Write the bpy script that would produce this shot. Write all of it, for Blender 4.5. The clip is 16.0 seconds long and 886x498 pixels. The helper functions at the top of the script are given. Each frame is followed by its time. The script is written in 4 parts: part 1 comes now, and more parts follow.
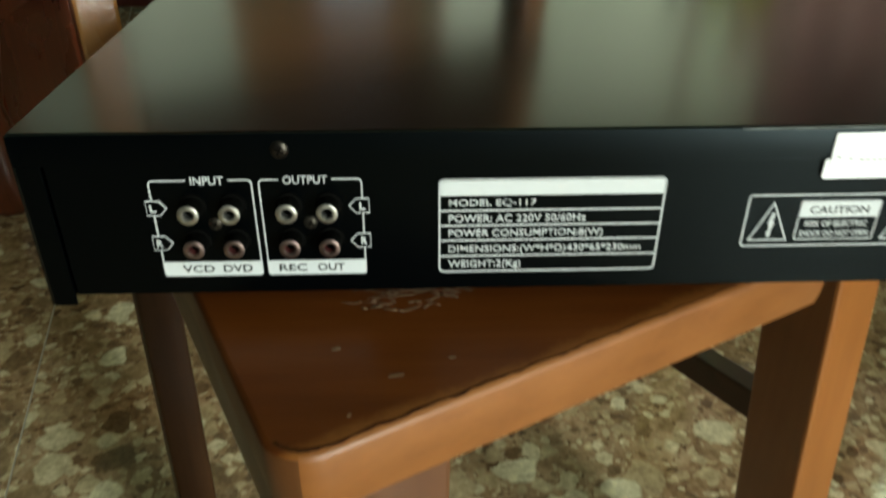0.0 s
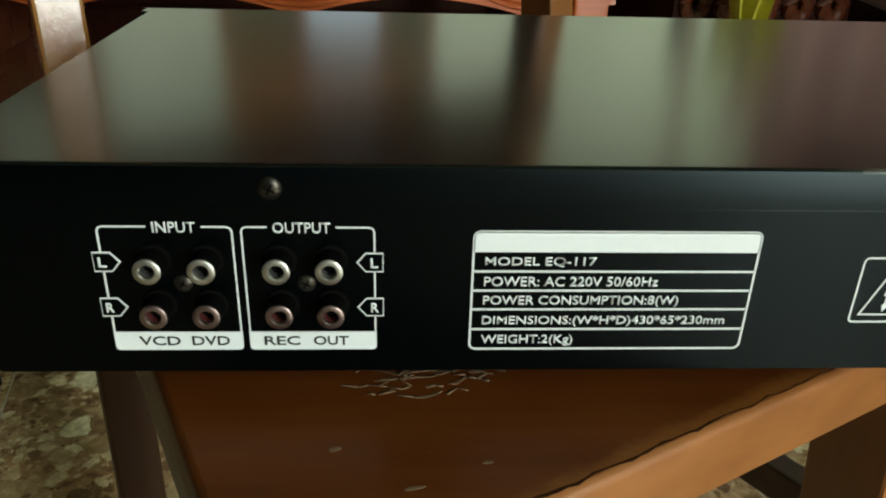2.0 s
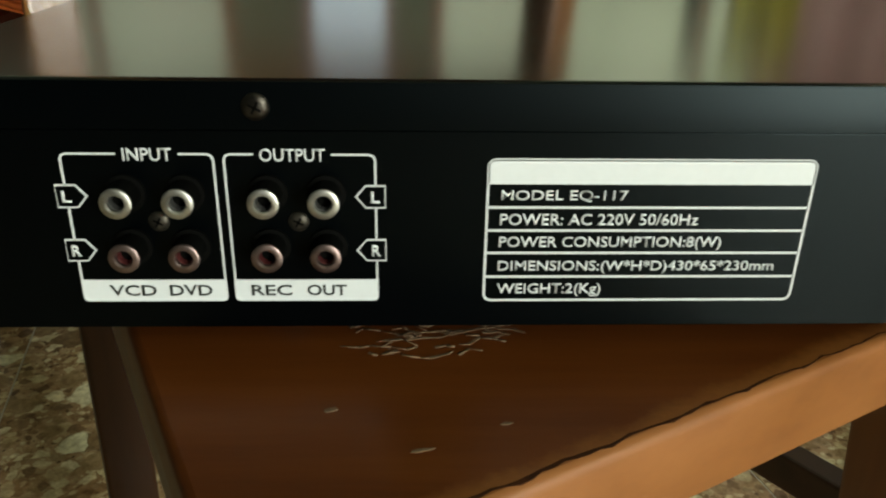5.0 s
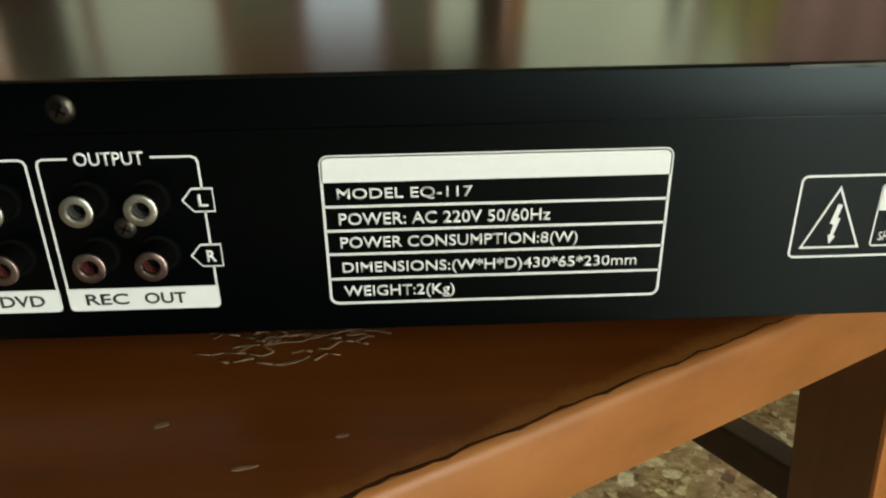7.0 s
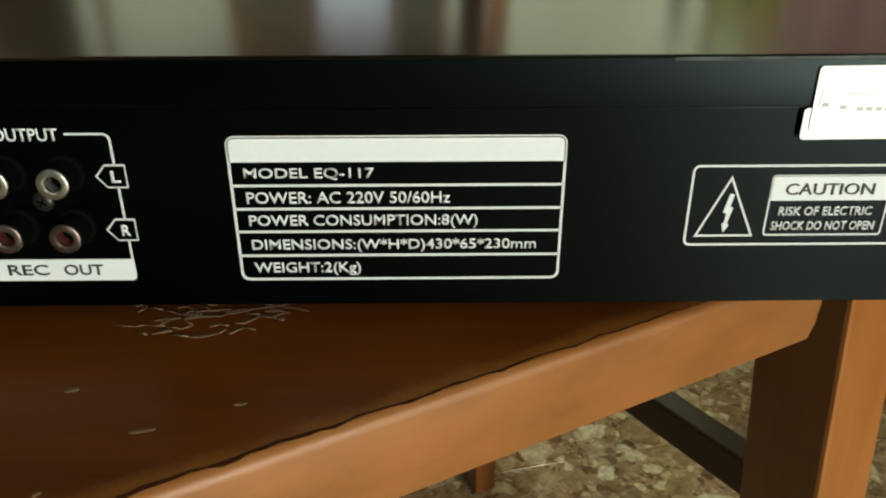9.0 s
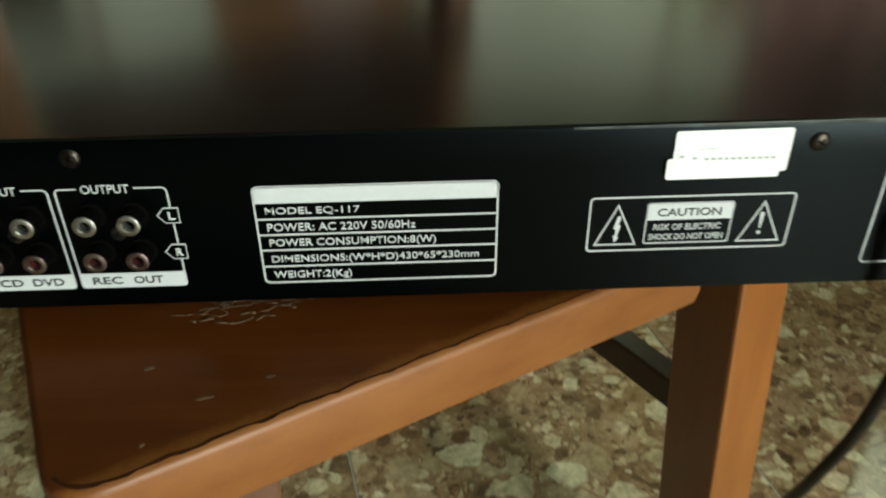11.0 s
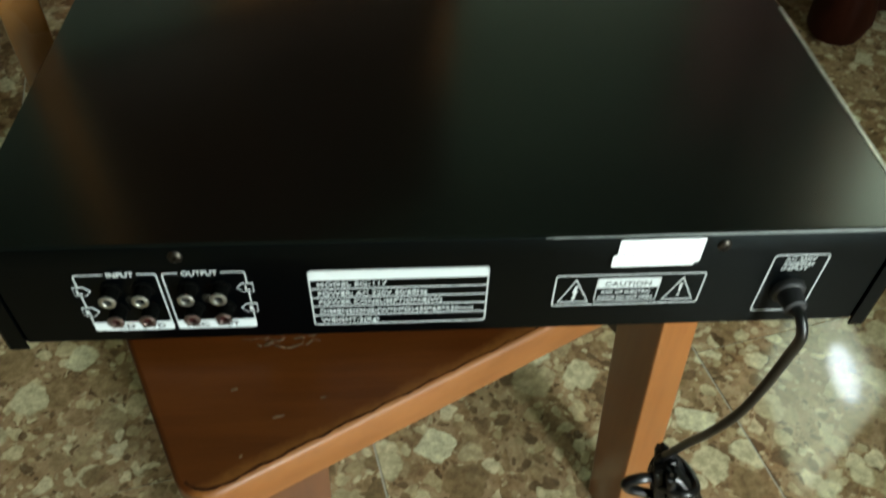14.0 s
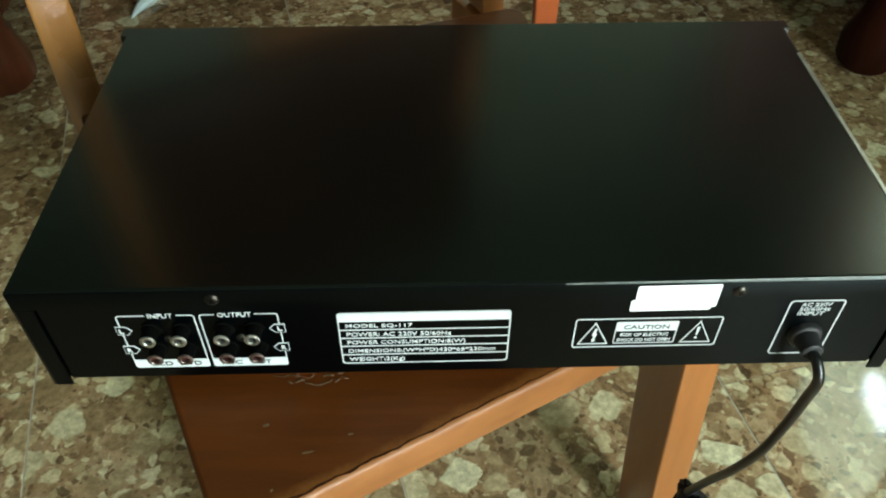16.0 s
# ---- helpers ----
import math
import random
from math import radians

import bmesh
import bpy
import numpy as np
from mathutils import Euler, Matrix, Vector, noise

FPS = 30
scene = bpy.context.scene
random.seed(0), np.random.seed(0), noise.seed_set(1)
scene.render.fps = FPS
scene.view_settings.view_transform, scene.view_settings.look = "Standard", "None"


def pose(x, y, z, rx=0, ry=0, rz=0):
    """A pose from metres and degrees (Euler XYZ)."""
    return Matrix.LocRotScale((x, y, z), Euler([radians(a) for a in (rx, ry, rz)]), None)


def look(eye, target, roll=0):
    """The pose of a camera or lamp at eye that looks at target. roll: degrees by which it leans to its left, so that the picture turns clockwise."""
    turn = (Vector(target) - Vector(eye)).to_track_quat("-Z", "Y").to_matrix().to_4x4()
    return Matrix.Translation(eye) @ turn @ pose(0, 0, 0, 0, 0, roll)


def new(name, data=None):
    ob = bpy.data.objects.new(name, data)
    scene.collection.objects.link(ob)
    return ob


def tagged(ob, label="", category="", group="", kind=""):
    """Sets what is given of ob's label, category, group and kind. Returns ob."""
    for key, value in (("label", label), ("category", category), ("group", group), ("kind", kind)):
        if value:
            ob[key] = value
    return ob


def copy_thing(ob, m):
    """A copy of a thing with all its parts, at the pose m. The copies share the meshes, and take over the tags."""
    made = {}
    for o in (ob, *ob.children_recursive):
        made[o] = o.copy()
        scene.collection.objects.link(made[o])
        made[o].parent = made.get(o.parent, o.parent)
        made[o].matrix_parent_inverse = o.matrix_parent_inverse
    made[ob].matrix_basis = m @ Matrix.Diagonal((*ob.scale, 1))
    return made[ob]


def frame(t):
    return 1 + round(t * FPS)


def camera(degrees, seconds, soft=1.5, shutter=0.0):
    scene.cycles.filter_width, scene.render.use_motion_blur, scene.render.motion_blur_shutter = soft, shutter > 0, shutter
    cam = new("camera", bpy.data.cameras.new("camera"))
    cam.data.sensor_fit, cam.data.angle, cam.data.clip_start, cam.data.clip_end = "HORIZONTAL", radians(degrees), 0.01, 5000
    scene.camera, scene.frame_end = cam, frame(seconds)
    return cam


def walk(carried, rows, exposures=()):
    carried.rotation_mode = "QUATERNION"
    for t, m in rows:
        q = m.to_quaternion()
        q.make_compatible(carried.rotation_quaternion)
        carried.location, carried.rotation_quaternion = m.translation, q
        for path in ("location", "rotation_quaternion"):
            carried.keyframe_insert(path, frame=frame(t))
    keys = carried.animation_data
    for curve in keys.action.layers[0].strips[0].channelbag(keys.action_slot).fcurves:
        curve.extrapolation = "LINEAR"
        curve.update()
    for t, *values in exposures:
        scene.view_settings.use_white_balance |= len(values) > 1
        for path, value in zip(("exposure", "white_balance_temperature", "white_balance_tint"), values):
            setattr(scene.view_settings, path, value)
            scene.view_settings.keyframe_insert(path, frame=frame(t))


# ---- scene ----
cam = camera(58.1, 16.0, soft=2.0, shutter=0.9)
PATH = [
    (0, (-0.008, -0.254, 0.629), (0.057, 1.461, -0.397), 0.2),
    (0.5, (-0.014, -0.233, 0.615), (0.063, 1.541, -0.307), 1.2),
    (1, (-0.024, -0.21, 0.602), (0.105, 1.579, -0.282), 2.6),
    (1.5, (-0.024, -0.2, 0.599), (0.132, 1.594, -0.27), 2.7),
    (2, (-0.02, -0.198, 0.598), (0.086, 1.592, -0.288), 1.7),
    (2.5, (-0.024, -0.193, 0.596), (0.108, 1.595, -0.29), 2.6),
    (2.6, (-0.02, -0.196, 0.585), (0.04, 1.645, -0.195), 1.9),
    (2.8, (-0.021, -0.1935, 0.572), (-0.012, 1.684, -0.14), 1.1),
    (3, (-0.028, -0.188, 0.562), (0.012, 1.69, -0.127), 1.2),
    (3.2, (-0.027, -0.185, 0.553), (-0.004, 1.689, -0.146), 1.1),
    (5.3, (-0.015, -0.184, 0.567), (0.075, 1.631, -0.269), 1.1),
    (5.5, (-0.007, -0.184, 0.568), (0.06, 1.626, -0.28), 0.4),
    (6, (0.01, -0.177, 0.567), (0.004, 1.617, -0.318), -0.9),
    (6.5, (0.022, -0.174, 0.566), (0.062, 1.628, -0.301), -1.1),
    (7, (0.023, -0.173, 0.566), (0.076, 1.622, -0.313), -0.9),
    (7.5, (0.024, -0.175, 0.567), (0.083, 1.607, -0.34), -0.7),
    (8, (0.029, -0.179, 0.568), (0.064, 1.592, -0.36), -0.9),
    (8.5, (0.044, -0.184, 0.575), (0.076, 1.586, -0.356), -1.1),
    (9, (0.05, -0.182, 0.566), (0.069, 1.609, -0.325), -0.1),
    (11.5, (0.055, -0.251, 0.662), (0.132, 1.331, -0.56), -0.8),
    (12, (0.05, -0.263, 0.696), (0.18, 1.206, -0.655), 0.8),
    (12.5, (0.049, -0.258, 0.726), (0.171, 1.151, -0.689), 1.1),
    (13, (0.044, -0.25, 0.742), (0.16, 1.084, -0.743), 1.6),
    (13.5, (0.039, -0.244, 0.757), (0.12, 1.077, -0.742), 0.9),
    (14, (0.041, -0.237, 0.772), (0.152, 1.125, -0.689), 2.0),
    (14.5, (0.041, -0.24, 0.784), (0.16, 1.157, -0.642), 2.4),
    (15, (0.042, -0.242, 0.791), (0.19, 1.165, -0.622), 3.5),
    (15.5, (0.04, -0.239, 0.792), (0.131, 1.162, -0.632), 1.6),
    (16, (0.043, -0.24, 0.79), (0.082, 1.164, -0.633), 0.1),
]
walk(cam, [(t, look(eye, target, roll)) for t, eye, target, roll in PATH], [(0, 0.15, 6500, 10), (1, 0.05, 6500, 10), (3, 0.12, 6500, 11), (5.5, 0.1, 6900, 14), (8, 0.12, 7000, 16), (9, 0.05, 6900, 14), (12, -0.02, 6300, 10), (13, 0.02, 6150, 9), (13.5, 0.05, 6100, 9), (14, 0.35, 6050, 8), (15, 0.5, 6000, 7), (16, 0.68, 5950, 6)])

# ---- world and light ----
world = bpy.data.worlds.new("world")
scene.world = world
world.use_nodes = True
wn = world.node_tree
sky = wn.nodes.new("ShaderNodeTexSky")
sky.sky_type, sky.sun_disc = "NISHITA", False
sky.sun_elevation, sky.sun_rotation = radians(42), radians(140)
wn.links.new(sky.outputs[0], wn.nodes["Background"].inputs[0])
wn.nodes["Background"].inputs[1].default_value = 0.12
scene.view_settings.exposure = 0.0


def area(name, eye, target, sx, sy, watts, colour):
    d = bpy.data.lights.new(name, "AREA")
    d.shape, d.size, d.size_y, d.energy, d.color = "RECTANGLE", sx, sy, watts, colour
    ob = new(name, d)
    ob.matrix_world = look(eye, target)
    return d


# area lamps in openings; the doorway and door gap are unseen, added for light
area("added_doorway_light", (1.51, -1.55, 1.03), (0.0, -0.9, 0.2), 0.86, 1.95, 38, (0.9, 1.0, 0.86))
area("side_window_daylight", (1.6, 1.285, 1.55), (0.0, 1.285, 1.55), 0.22, 0.16, 1.1, (0.9, 0.98, 1.0)).shape = "ELLIPSE"
area("added_gap_light", (1.33, -2.13, 0.85), (-0.1, 0.3, 0.6), 0.24, 1.5, 70, (0.92, 1.0, 0.92))


# ---- materials ----
def mat(name):
    m = bpy.data.materials.new(name)
    m.use_nodes = True
    n = m.node_tree
    return m, n, n.nodes["Principled BSDF"]


def nd(n, kind, **vals):
    o = n.nodes.new("ShaderNode" + kind)
    for k, v in vals.items():
        if k in o.inputs.keys():
            o.inputs[k].default_value = v
    return o


def ramp(n, fac, stops):
    r = n.nodes.new("ShaderNodeValToRGB")
    e = r.color_ramp.elements
    while len(e) < len(stops):
        e.new(0.5)
    for el, (p, c) in zip(e, stops):
        el.position, el.color = p, (*c, 1)
    n.links.new(fac, r.inputs[0])
    return r.outputs[0]


def mixc(n, fac, a, b, mode="MIX"):
    m = n.nodes.new("ShaderNodeMix")
    m.data_type, m.blend_type = "RGBA", mode
    for i, v in ((0, fac), (6, a), (7, b)):
        if isinstance(v, bpy.types.NodeSocket):
            n.links.new(v, m.inputs[i])
        else:
            m.inputs[i].default_value = v if i == 0 else (*v, 1)
    return m.outputs[2]


def coords(n, scale=(1, 1, 1), kind="Object"):
    tc = n.nodes.new("ShaderNodeTexCoord")
    mp = n.nodes.new("ShaderNodeMapping")
    mp.inputs["Scale"].default_value = scale
    n.links.new(tc.outputs[kind], mp.inputs[0])
    return mp.outputs[0]


def noise_tex(n, vec, scale, detail=4, rough=0.55):
    t = nd(n, "TexNoise", Scale=scale, Detail=detail, Roughness=rough)
    n.links.new(vec, t.inputs["Vector"])
    return t


def bump(n, height, bsdf, strength, dist=0.001):
    b = nd(n, "Bump", Strength=strength, Distance=dist)
    n.links.new(height, b.inputs["Height"])
    n.links.new(b.outputs[0], bsdf.inputs["Normal"])


def plain(name, colour, rough, metal=0.0, var=0.15, scale=60, bumps=0.05, spec=0.5, rvar=0.15):
    m, n, p = mat(name)
    v = coords(n)
    a = noise_tex(n, v, scale)
    b = noise_tex(n, v, scale * 0.13, 3)
    lo, hi = [c * (1 - var) for c in colour], [min(1, c * (1 + var)) for c in colour]
    c1 = ramp(n, a.outputs[0], [(0.3, lo), (0.7, hi)])
    c2 = ramp(n, b.outputs[0], [(0.3, [1 - var] * 3), (0.65, (1, 1, 1))])
    n.links.new(mixc(n, 1.0, c1, c2, "MULTIPLY"), p.inputs["Base Color"])
    r = ramp(n, a.outputs[0], [(0.3, [rough * (1 - rvar)] * 3), (0.7, [min(1, rough * (1 + rvar))] * 3)])
    n.links.new(r, p.inputs["Roughness"])
    p.inputs["Metallic"].default_value = metal
    p.inputs["Specular IOR Level"].default_value = spec
    if bumps:
        bump(n, a.outputs[0], p, bumps, 0.0005)
    return m


def wood(name, dark, light, rough=0.32, axis=0, wear=0.0, scale=1.0, coat=0.3):
    m, n, p = mat(name)
    s = [26 * scale] * 3
    s[axis] = 2.2 * scale
    v = coords(n, s)
    g = noise_tex(n, v, 3.0, 8, 0.62)
    w = coords(n)
    big = noise_tex(n, w, 7 * scale, 4)
    c = ramp(n, g.outputs[0], [(0.28, dark), (0.5, [(a + b) / 2 for a, b in zip(dark, light)]), (0.75, light)])
    c = mixc(n, 1.0, c, ramp(n, big.outputs[0], [(0.25, (0.72, 0.68, 0.66)), (0.7, (1.05, 1.05, 1.05))]), "MULTIPLY")
    if wear:
        f = noise_tex(n, w, 130, 6, 0.7)
        msk = ramp(n, f.outputs[0], [(0.68 - wear, (0, 0, 0)), (0.74 - wear, (1, 1, 1))])
        c = mixc(n, msk, c, [min(1, x * 1.9 + 0.02) for x in light])
    n.links.new(c, p.inputs["Base Color"])
    rr = ramp(n, big.outputs[0], [(0.3, [rough * 0.75] * 3), (0.7, [rough * 1.35] * 3)])
    n.links.new(rr, p.inputs["Roughness"])
    p.inputs["Coat Weight"].default_value = coat
    p.inputs["Coat Roughness"].default_value = 0.18
    bump(n, g.outputs[0], p, 0.12, 0.0008)
    return m


def terrazzo():
    m, n, p = mat("brecciated_marble_tile")
    tc = n.nodes.new("ShaderNodeTexCoord")
    geo = n.nodes.new("ShaderNodeObjectInfo")
    off = nd(n, "VectorMath")
    off.operation = "MULTIPLY_ADD"
    n.links.new(geo.outputs["Random"], off.inputs[0])
    off.inputs[1].default_value = (37.0, 53.0, 11.0)
    n.links.new(tc.outputs["Object"], off.inputs[2])
    warp = noise_tex(n, off.outputs[0], 30, 5)
    add = nd(n, "VectorMath")
    add.operation = "MULTIPLY_ADD"
    n.links.new(warp.outputs["Color"], add.inputs[0])
    add.inputs[1].default_value = (0.028, 0.028, 0.0)
    n.links.new(off.outputs[0], add.inputs[2])
    vec = add.outputs[0]
    fine = noise_tex(n, off.outputs[0], 95, 8, 0.7)
    mid = noise_tex(n, off.outputs[0], 22, 6, 0.65)
    c = ramp(n, mid.outputs[0], [(0.3, (0.161, 0.0977, 0.0496)), (0.45, (0.322, 0.206, 0.106)), (0.6, (0.442, 0.31, 0.177)), (0.75, (0.536, 0.422, 0.26))])
    for scale, cut, soft, keep, stops in (
        (150, 0.40, 0.14, 0.75, [(0.0, (0.0804, 0.0488, 0.0236)), (0.4, (0.255, 0.158, 0.0767)), (0.65, (0.482, 0.37, 0.212)), (0.95, (0.643, 0.541, 0.342))]),
        (75, 0.40, 0.12, 0.85, [(0.0, (0.107, 0.066, 0.0319)), (0.35, (0.322, 0.211, 0.106)), (0.6, (0.536, 0.422, 0.236)), (0.9, (0.75, 0.66, 0.425))]),
        (40, 0.36, 0.1, 0.9, [(0.0, (0.121, 0.0726, 0.0354)), (0.35, (0.335, 0.224, 0.118)), (0.6, (0.536, 0.436, 0.248)), (0.9, (0.8, 0.726, 0.484))]),
        (21, 0.34, 0.07, 0.95, [(0.0, (0.174, 0.112, 0.0531)), (0.45, (0.362, 0.251, 0.13)), (0.65, (0.59, 0.502, 0.307)), (0.9, (0.8, 0.766, 0.519))]),
    ):
        vor = nd(n, "TexVoronoi", Scale=scale, Randomness=1.0)
        vor.voronoi_dimensions, vor.distance = "2D", "MINKOWSKI"
        vor.inputs["Exponent"].default_value = 1.5
        n.links.new(vec, vor.inputs["Vector"])
        sep = n.nodes.new("ShaderNodeSeparateColor")
        n.links.new(vor.outputs["Color"], sep.inputs[0])
        size = nd(n, "Math")
        size.operation = "MULTIPLY"
        n.links.new(sep.outputs[1], size.inputs[0])
        size.inputs[1].default_value = cut * 1.7
        diff = nd(n, "Math")
        diff.operation = "SUBTRACT"
        n.links.new(size.outputs[0], diff.inputs[0])
        n.links.new(vor.outputs["Distance"], diff.inputs[1])
        msk = ramp(n, diff.outputs[0], [(0.0, (0, 0, 0)), (soft, (keep,) * 3)])
        chip = ramp(n, sep.outputs[0], stops)
        chip = mixc(n, 0.5, chip, ramp(n, fine.outputs[0], [(0.3, (0.5, 0.45, 0.4)), (0.7, (1.15, 1.15, 1.15))]), "MULTIPLY")
        c = mixc(n, msk, c, chip)
    c = mixc(n, 0.6, c, ramp(n, fine.outputs[0], [(0.32, (0.5, 0.45, 0.4)), (0.62, (1.1, 1.08, 1.05))]), "MULTIPLY")
    n.links.new(c, p.inputs["Base Color"])
    n.links.new(ramp(n, mid.outputs[0], [(0.3, (0.045,) * 3), (0.7, (0.08,) * 3)]), p.inputs["Roughness"])
    bump(n, mid.outputs[0], p, 0.04, 0.002)
    return m


M_TILE = terrazzo()
M_GROUT = plain("cement_grout", (0.42, 0.38, 0.3), 0.8)
M_SEAT = wood("red_brown_varnish", (0.074, 0.0185, 0.0028), (0.132, 0.0375, 0.0056), 0.4, 0, 0.0, 1.0, 0.05)
M_SEAT.node_tree.nodes["Principled BSDF"].inputs["Specular IOR Level"].default_value = 0.2
M_CHAIR = wood("orange_brown_varnish", (0.25, 0.085, 0.018), (0.33, 0.122, 0.027), 0.34, 2, 0.0, 1.0, 0.5)
M_EDGE = wood("orange_brown_edge", (0.205, 0.072, 0.0145), (0.28, 0.105, 0.023), 0.5, 0, 0.0, 1.0, 0.05)
M_RUB = plain("dark_rubbed_wood", (0.05, 0.017, 0.0055), 0.8, var=0.4, scale=300, spec=0.1)
M_BARE = plain("bare_splintered_wood", (0.15, 0.09, 0.045), 0.7, var=0.35, scale=300, bumps=0.4)
M_TABLE = wood("red_orange_varnish", (0.34, 0.06, 0.011), (0.6, 0.14, 0.027), 0.35, 0, 0.0, 0.6, 0.5)
# dark wood, deepened further for the shaded far right corner
M_DARK = wood("dark_mahogany_varnish", (0.018, 0.0036, 0.0018), (0.045, 0.01, 0.0045), 0.45, 2, 0.0, 0.8, 0.0)
M_DARK.node_tree.nodes["Principled BSDF"].inputs["Specular IOR Level"].default_value = 0.12
# chair varnish with the shade below the seat put into its colour
M_LEGSHADE = wood("shaded_chair_varnish", (0.035, 0.014, 0.0038), (0.065, 0.026, 0.007), 0.45, 2, 0.0, 1.0, 0.0)
M_POST = wood("glossy_brown_varnish", (0.24, 0.102, 0.022), (0.33, 0.148, 0.034), 0.3, 2, 0.0, 1.0, 1.0)
_p = M_POST.node_tree.nodes["Principled BSDF"]
_p.inputs["Coat Roughness"].default_value = 0.1
_t = noise_tex(M_POST.node_tree, coords(M_POST.node_tree), 160, 5, 0.65)
_b = nd(M_POST.node_tree, "Bump", Strength=0.5, Distance=0.0012)
M_POST.node_tree.links.new(_t.outputs[0], _b.inputs["Height"])
M_POST.node_tree.links.new(_b.outputs[0], _p.inputs["Coat Normal"])
M_SCUFF = plain("scuffed_paint_edge", (0.07, 0.08, 0.075), 0.4, 0.3, 0.4, 120)
M_BRIGHTEDGE = plain("bare_steel_edge", (0.5, 0.48, 0.44), 0.35, 0.7, 0.4, 60)
M_GREYINK = plain("faded_print", (0.42, 0.44, 0.43), 0.6)
# dark copy of the chair wood for rails and stretcher lying in shade
M_RAILSHADE = wood("shaded_rail_wood", (0.04, 0.012, 0.005), (0.08, 0.025, 0.01), 0.4, 1, 0.0, 1.0, 0.1)
# back wood darkened and dulled to reflect as a dim patch in the lid
M_BACK = wood("darkened_back_wood", (0.03, 0.013, 0.0055), (0.06, 0.026, 0.011), 0.6, 0, 0.0, 0.8, 0.0)
M_BACK.node_tree.nodes["Principled BSDF"].inputs["Specular IOR Level"].default_value = 0.1
M_MAHOG = wood("red_mahogany_varnish", (0.07, 0.016, 0.006), (0.15, 0.035, 0.012), 0.28, 2, 0.0, 0.8, 0.5)
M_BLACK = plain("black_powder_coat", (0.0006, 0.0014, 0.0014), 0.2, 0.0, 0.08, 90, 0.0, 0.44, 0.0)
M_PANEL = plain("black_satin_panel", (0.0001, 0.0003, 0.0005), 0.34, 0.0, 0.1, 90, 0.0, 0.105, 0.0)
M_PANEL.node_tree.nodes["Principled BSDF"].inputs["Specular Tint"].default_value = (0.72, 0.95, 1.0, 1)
M_RUBBER = plain("black_rubber", (0.012, 0.012, 0.013), 0.55)
M_CORD = plain("black_cord_sheath", (0.004, 0.004, 0.0045), 0.33, var=0.25, scale=120)
M_WHITE = plain("white_silkscreen", (0.56, 0.6, 0.6), 0.6, var=0.02, scale=500, bumps=0.02)
M_PAPER = plain("white_sticker_paper", (0.84, 0.87, 0.87), 0.65, var=0.05, scale=150)
M_INK = plain("dark_print", (0.02, 0.025, 0.022), 0.6)
M_STEELR = plain("reddish_plated_steel", (0.24, 0.18, 0.165), 0.4, 1.0, 0.1, 400)
M_STEEL = plain("nickel_plated_steel", (0.46, 0.46, 0.42), 0.4, 1.0, 0.1, 400)
M_SCREW = plain("dull_steel_screw", (0.06, 0.054, 0.045), 0.4, 1.0, 0.25, 500)
M_BSCREW = plain("blackened_screw", (0.05, 0.045, 0.035), 0.4, 0.8, 0.25, 500)
M_PLW = plain("white_plastic", (0.4, 0.4, 0.36), 0.4)
M_CUP = plain("white_glaze", (0.78, 0.78, 0.74), 0.2)
M_PLR = plain("red_plastic", (0.05, 0.008, 0.007), 0.5)
M_INSW = plain("grey_plastic", (0.03, 0.03, 0.028), 0.5)
M_HOLE = plain("dark_hole", (0.0012, 0.0013, 0.001), 0.7, spec=0.05)
M_WALL = plain("pale_green_wall_paint", (0.34, 0.43, 0.31), 0.75, var=0.08, scale=9, bumps=0.1)
M_CEIL = plain("ceiling_paint", (0.24, 0.29, 0.22), 0.85, var=0.05, scale=6)
M_YEL = plain("lime_yellow_cloth", (0.56, 0.52, 0.05), 0.85, var=0.15, scale=200, bumps=0.3)
M_PINK = plain("pink_curtain_cloth", (0.76, 0.48, 0.44), 0.85, var=0.15, scale=90, bumps=0.3)
M_PURPLE = plain("purple_cloth", (0.10, 0.03, 0.28), 0.8, var=0.2, scale=160, bumps=0.3)
M_CARTON = plain("pale_blue_carton", (0.62, 0.74, 0.74), 0.5, var=0.06)
M_GREEN = plain("green_leaf_print", (0.12, 0.26, 0.07), 0.6, var=0.5, scale=40)
M_CUSH = plain("dark_red_cushion", (0.10, 0.02, 0.018), 0.9, var=0.2, scale=150, bumps=0.3)
M_CAB = wood("orange_brown_cabinet", (0.74, 0.31, 0.12), (0.86, 0.45, 0.2), 0.4, 2, 0.0, 0.6, 0.2)
# wall colour lowered so the unseen south and west sides reflect little light
M_DIM = plain("darkened_wall", (0.09, 0.088, 0.07), 0.8, var=0.12, scale=9, bumps=0.1)
M_LEGSHADE.node_tree.nodes["Principled BSDF"].inputs["Specular IOR Level"].default_value = 0.2
# darker tone of the chair wood for front leg and seat sides
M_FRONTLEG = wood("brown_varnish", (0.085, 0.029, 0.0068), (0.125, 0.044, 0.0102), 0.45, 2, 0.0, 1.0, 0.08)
M_GLASSLIGHT = bpy.data.materials.new("sky_outside")
M_GLASSLIGHT.use_nodes = True
_p = M_GLASSLIGHT.node_tree.nodes["Principled BSDF"]
_p.inputs["Base Color"].default_value = (0.6, 0.75, 0.85, 1)
_p.inputs["Emission Color"].default_value = (0.72, 0.88, 1.0, 1)
_p.inputs["Emission Strength"].default_value = 1.3
# emissive mottled green, gives the north windows their brightness
M_NORTHGLOW, _n, _p = mat("north_window_glow")
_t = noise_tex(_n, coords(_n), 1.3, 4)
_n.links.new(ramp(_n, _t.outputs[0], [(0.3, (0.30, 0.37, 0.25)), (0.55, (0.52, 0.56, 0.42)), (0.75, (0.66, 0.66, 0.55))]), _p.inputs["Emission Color"])
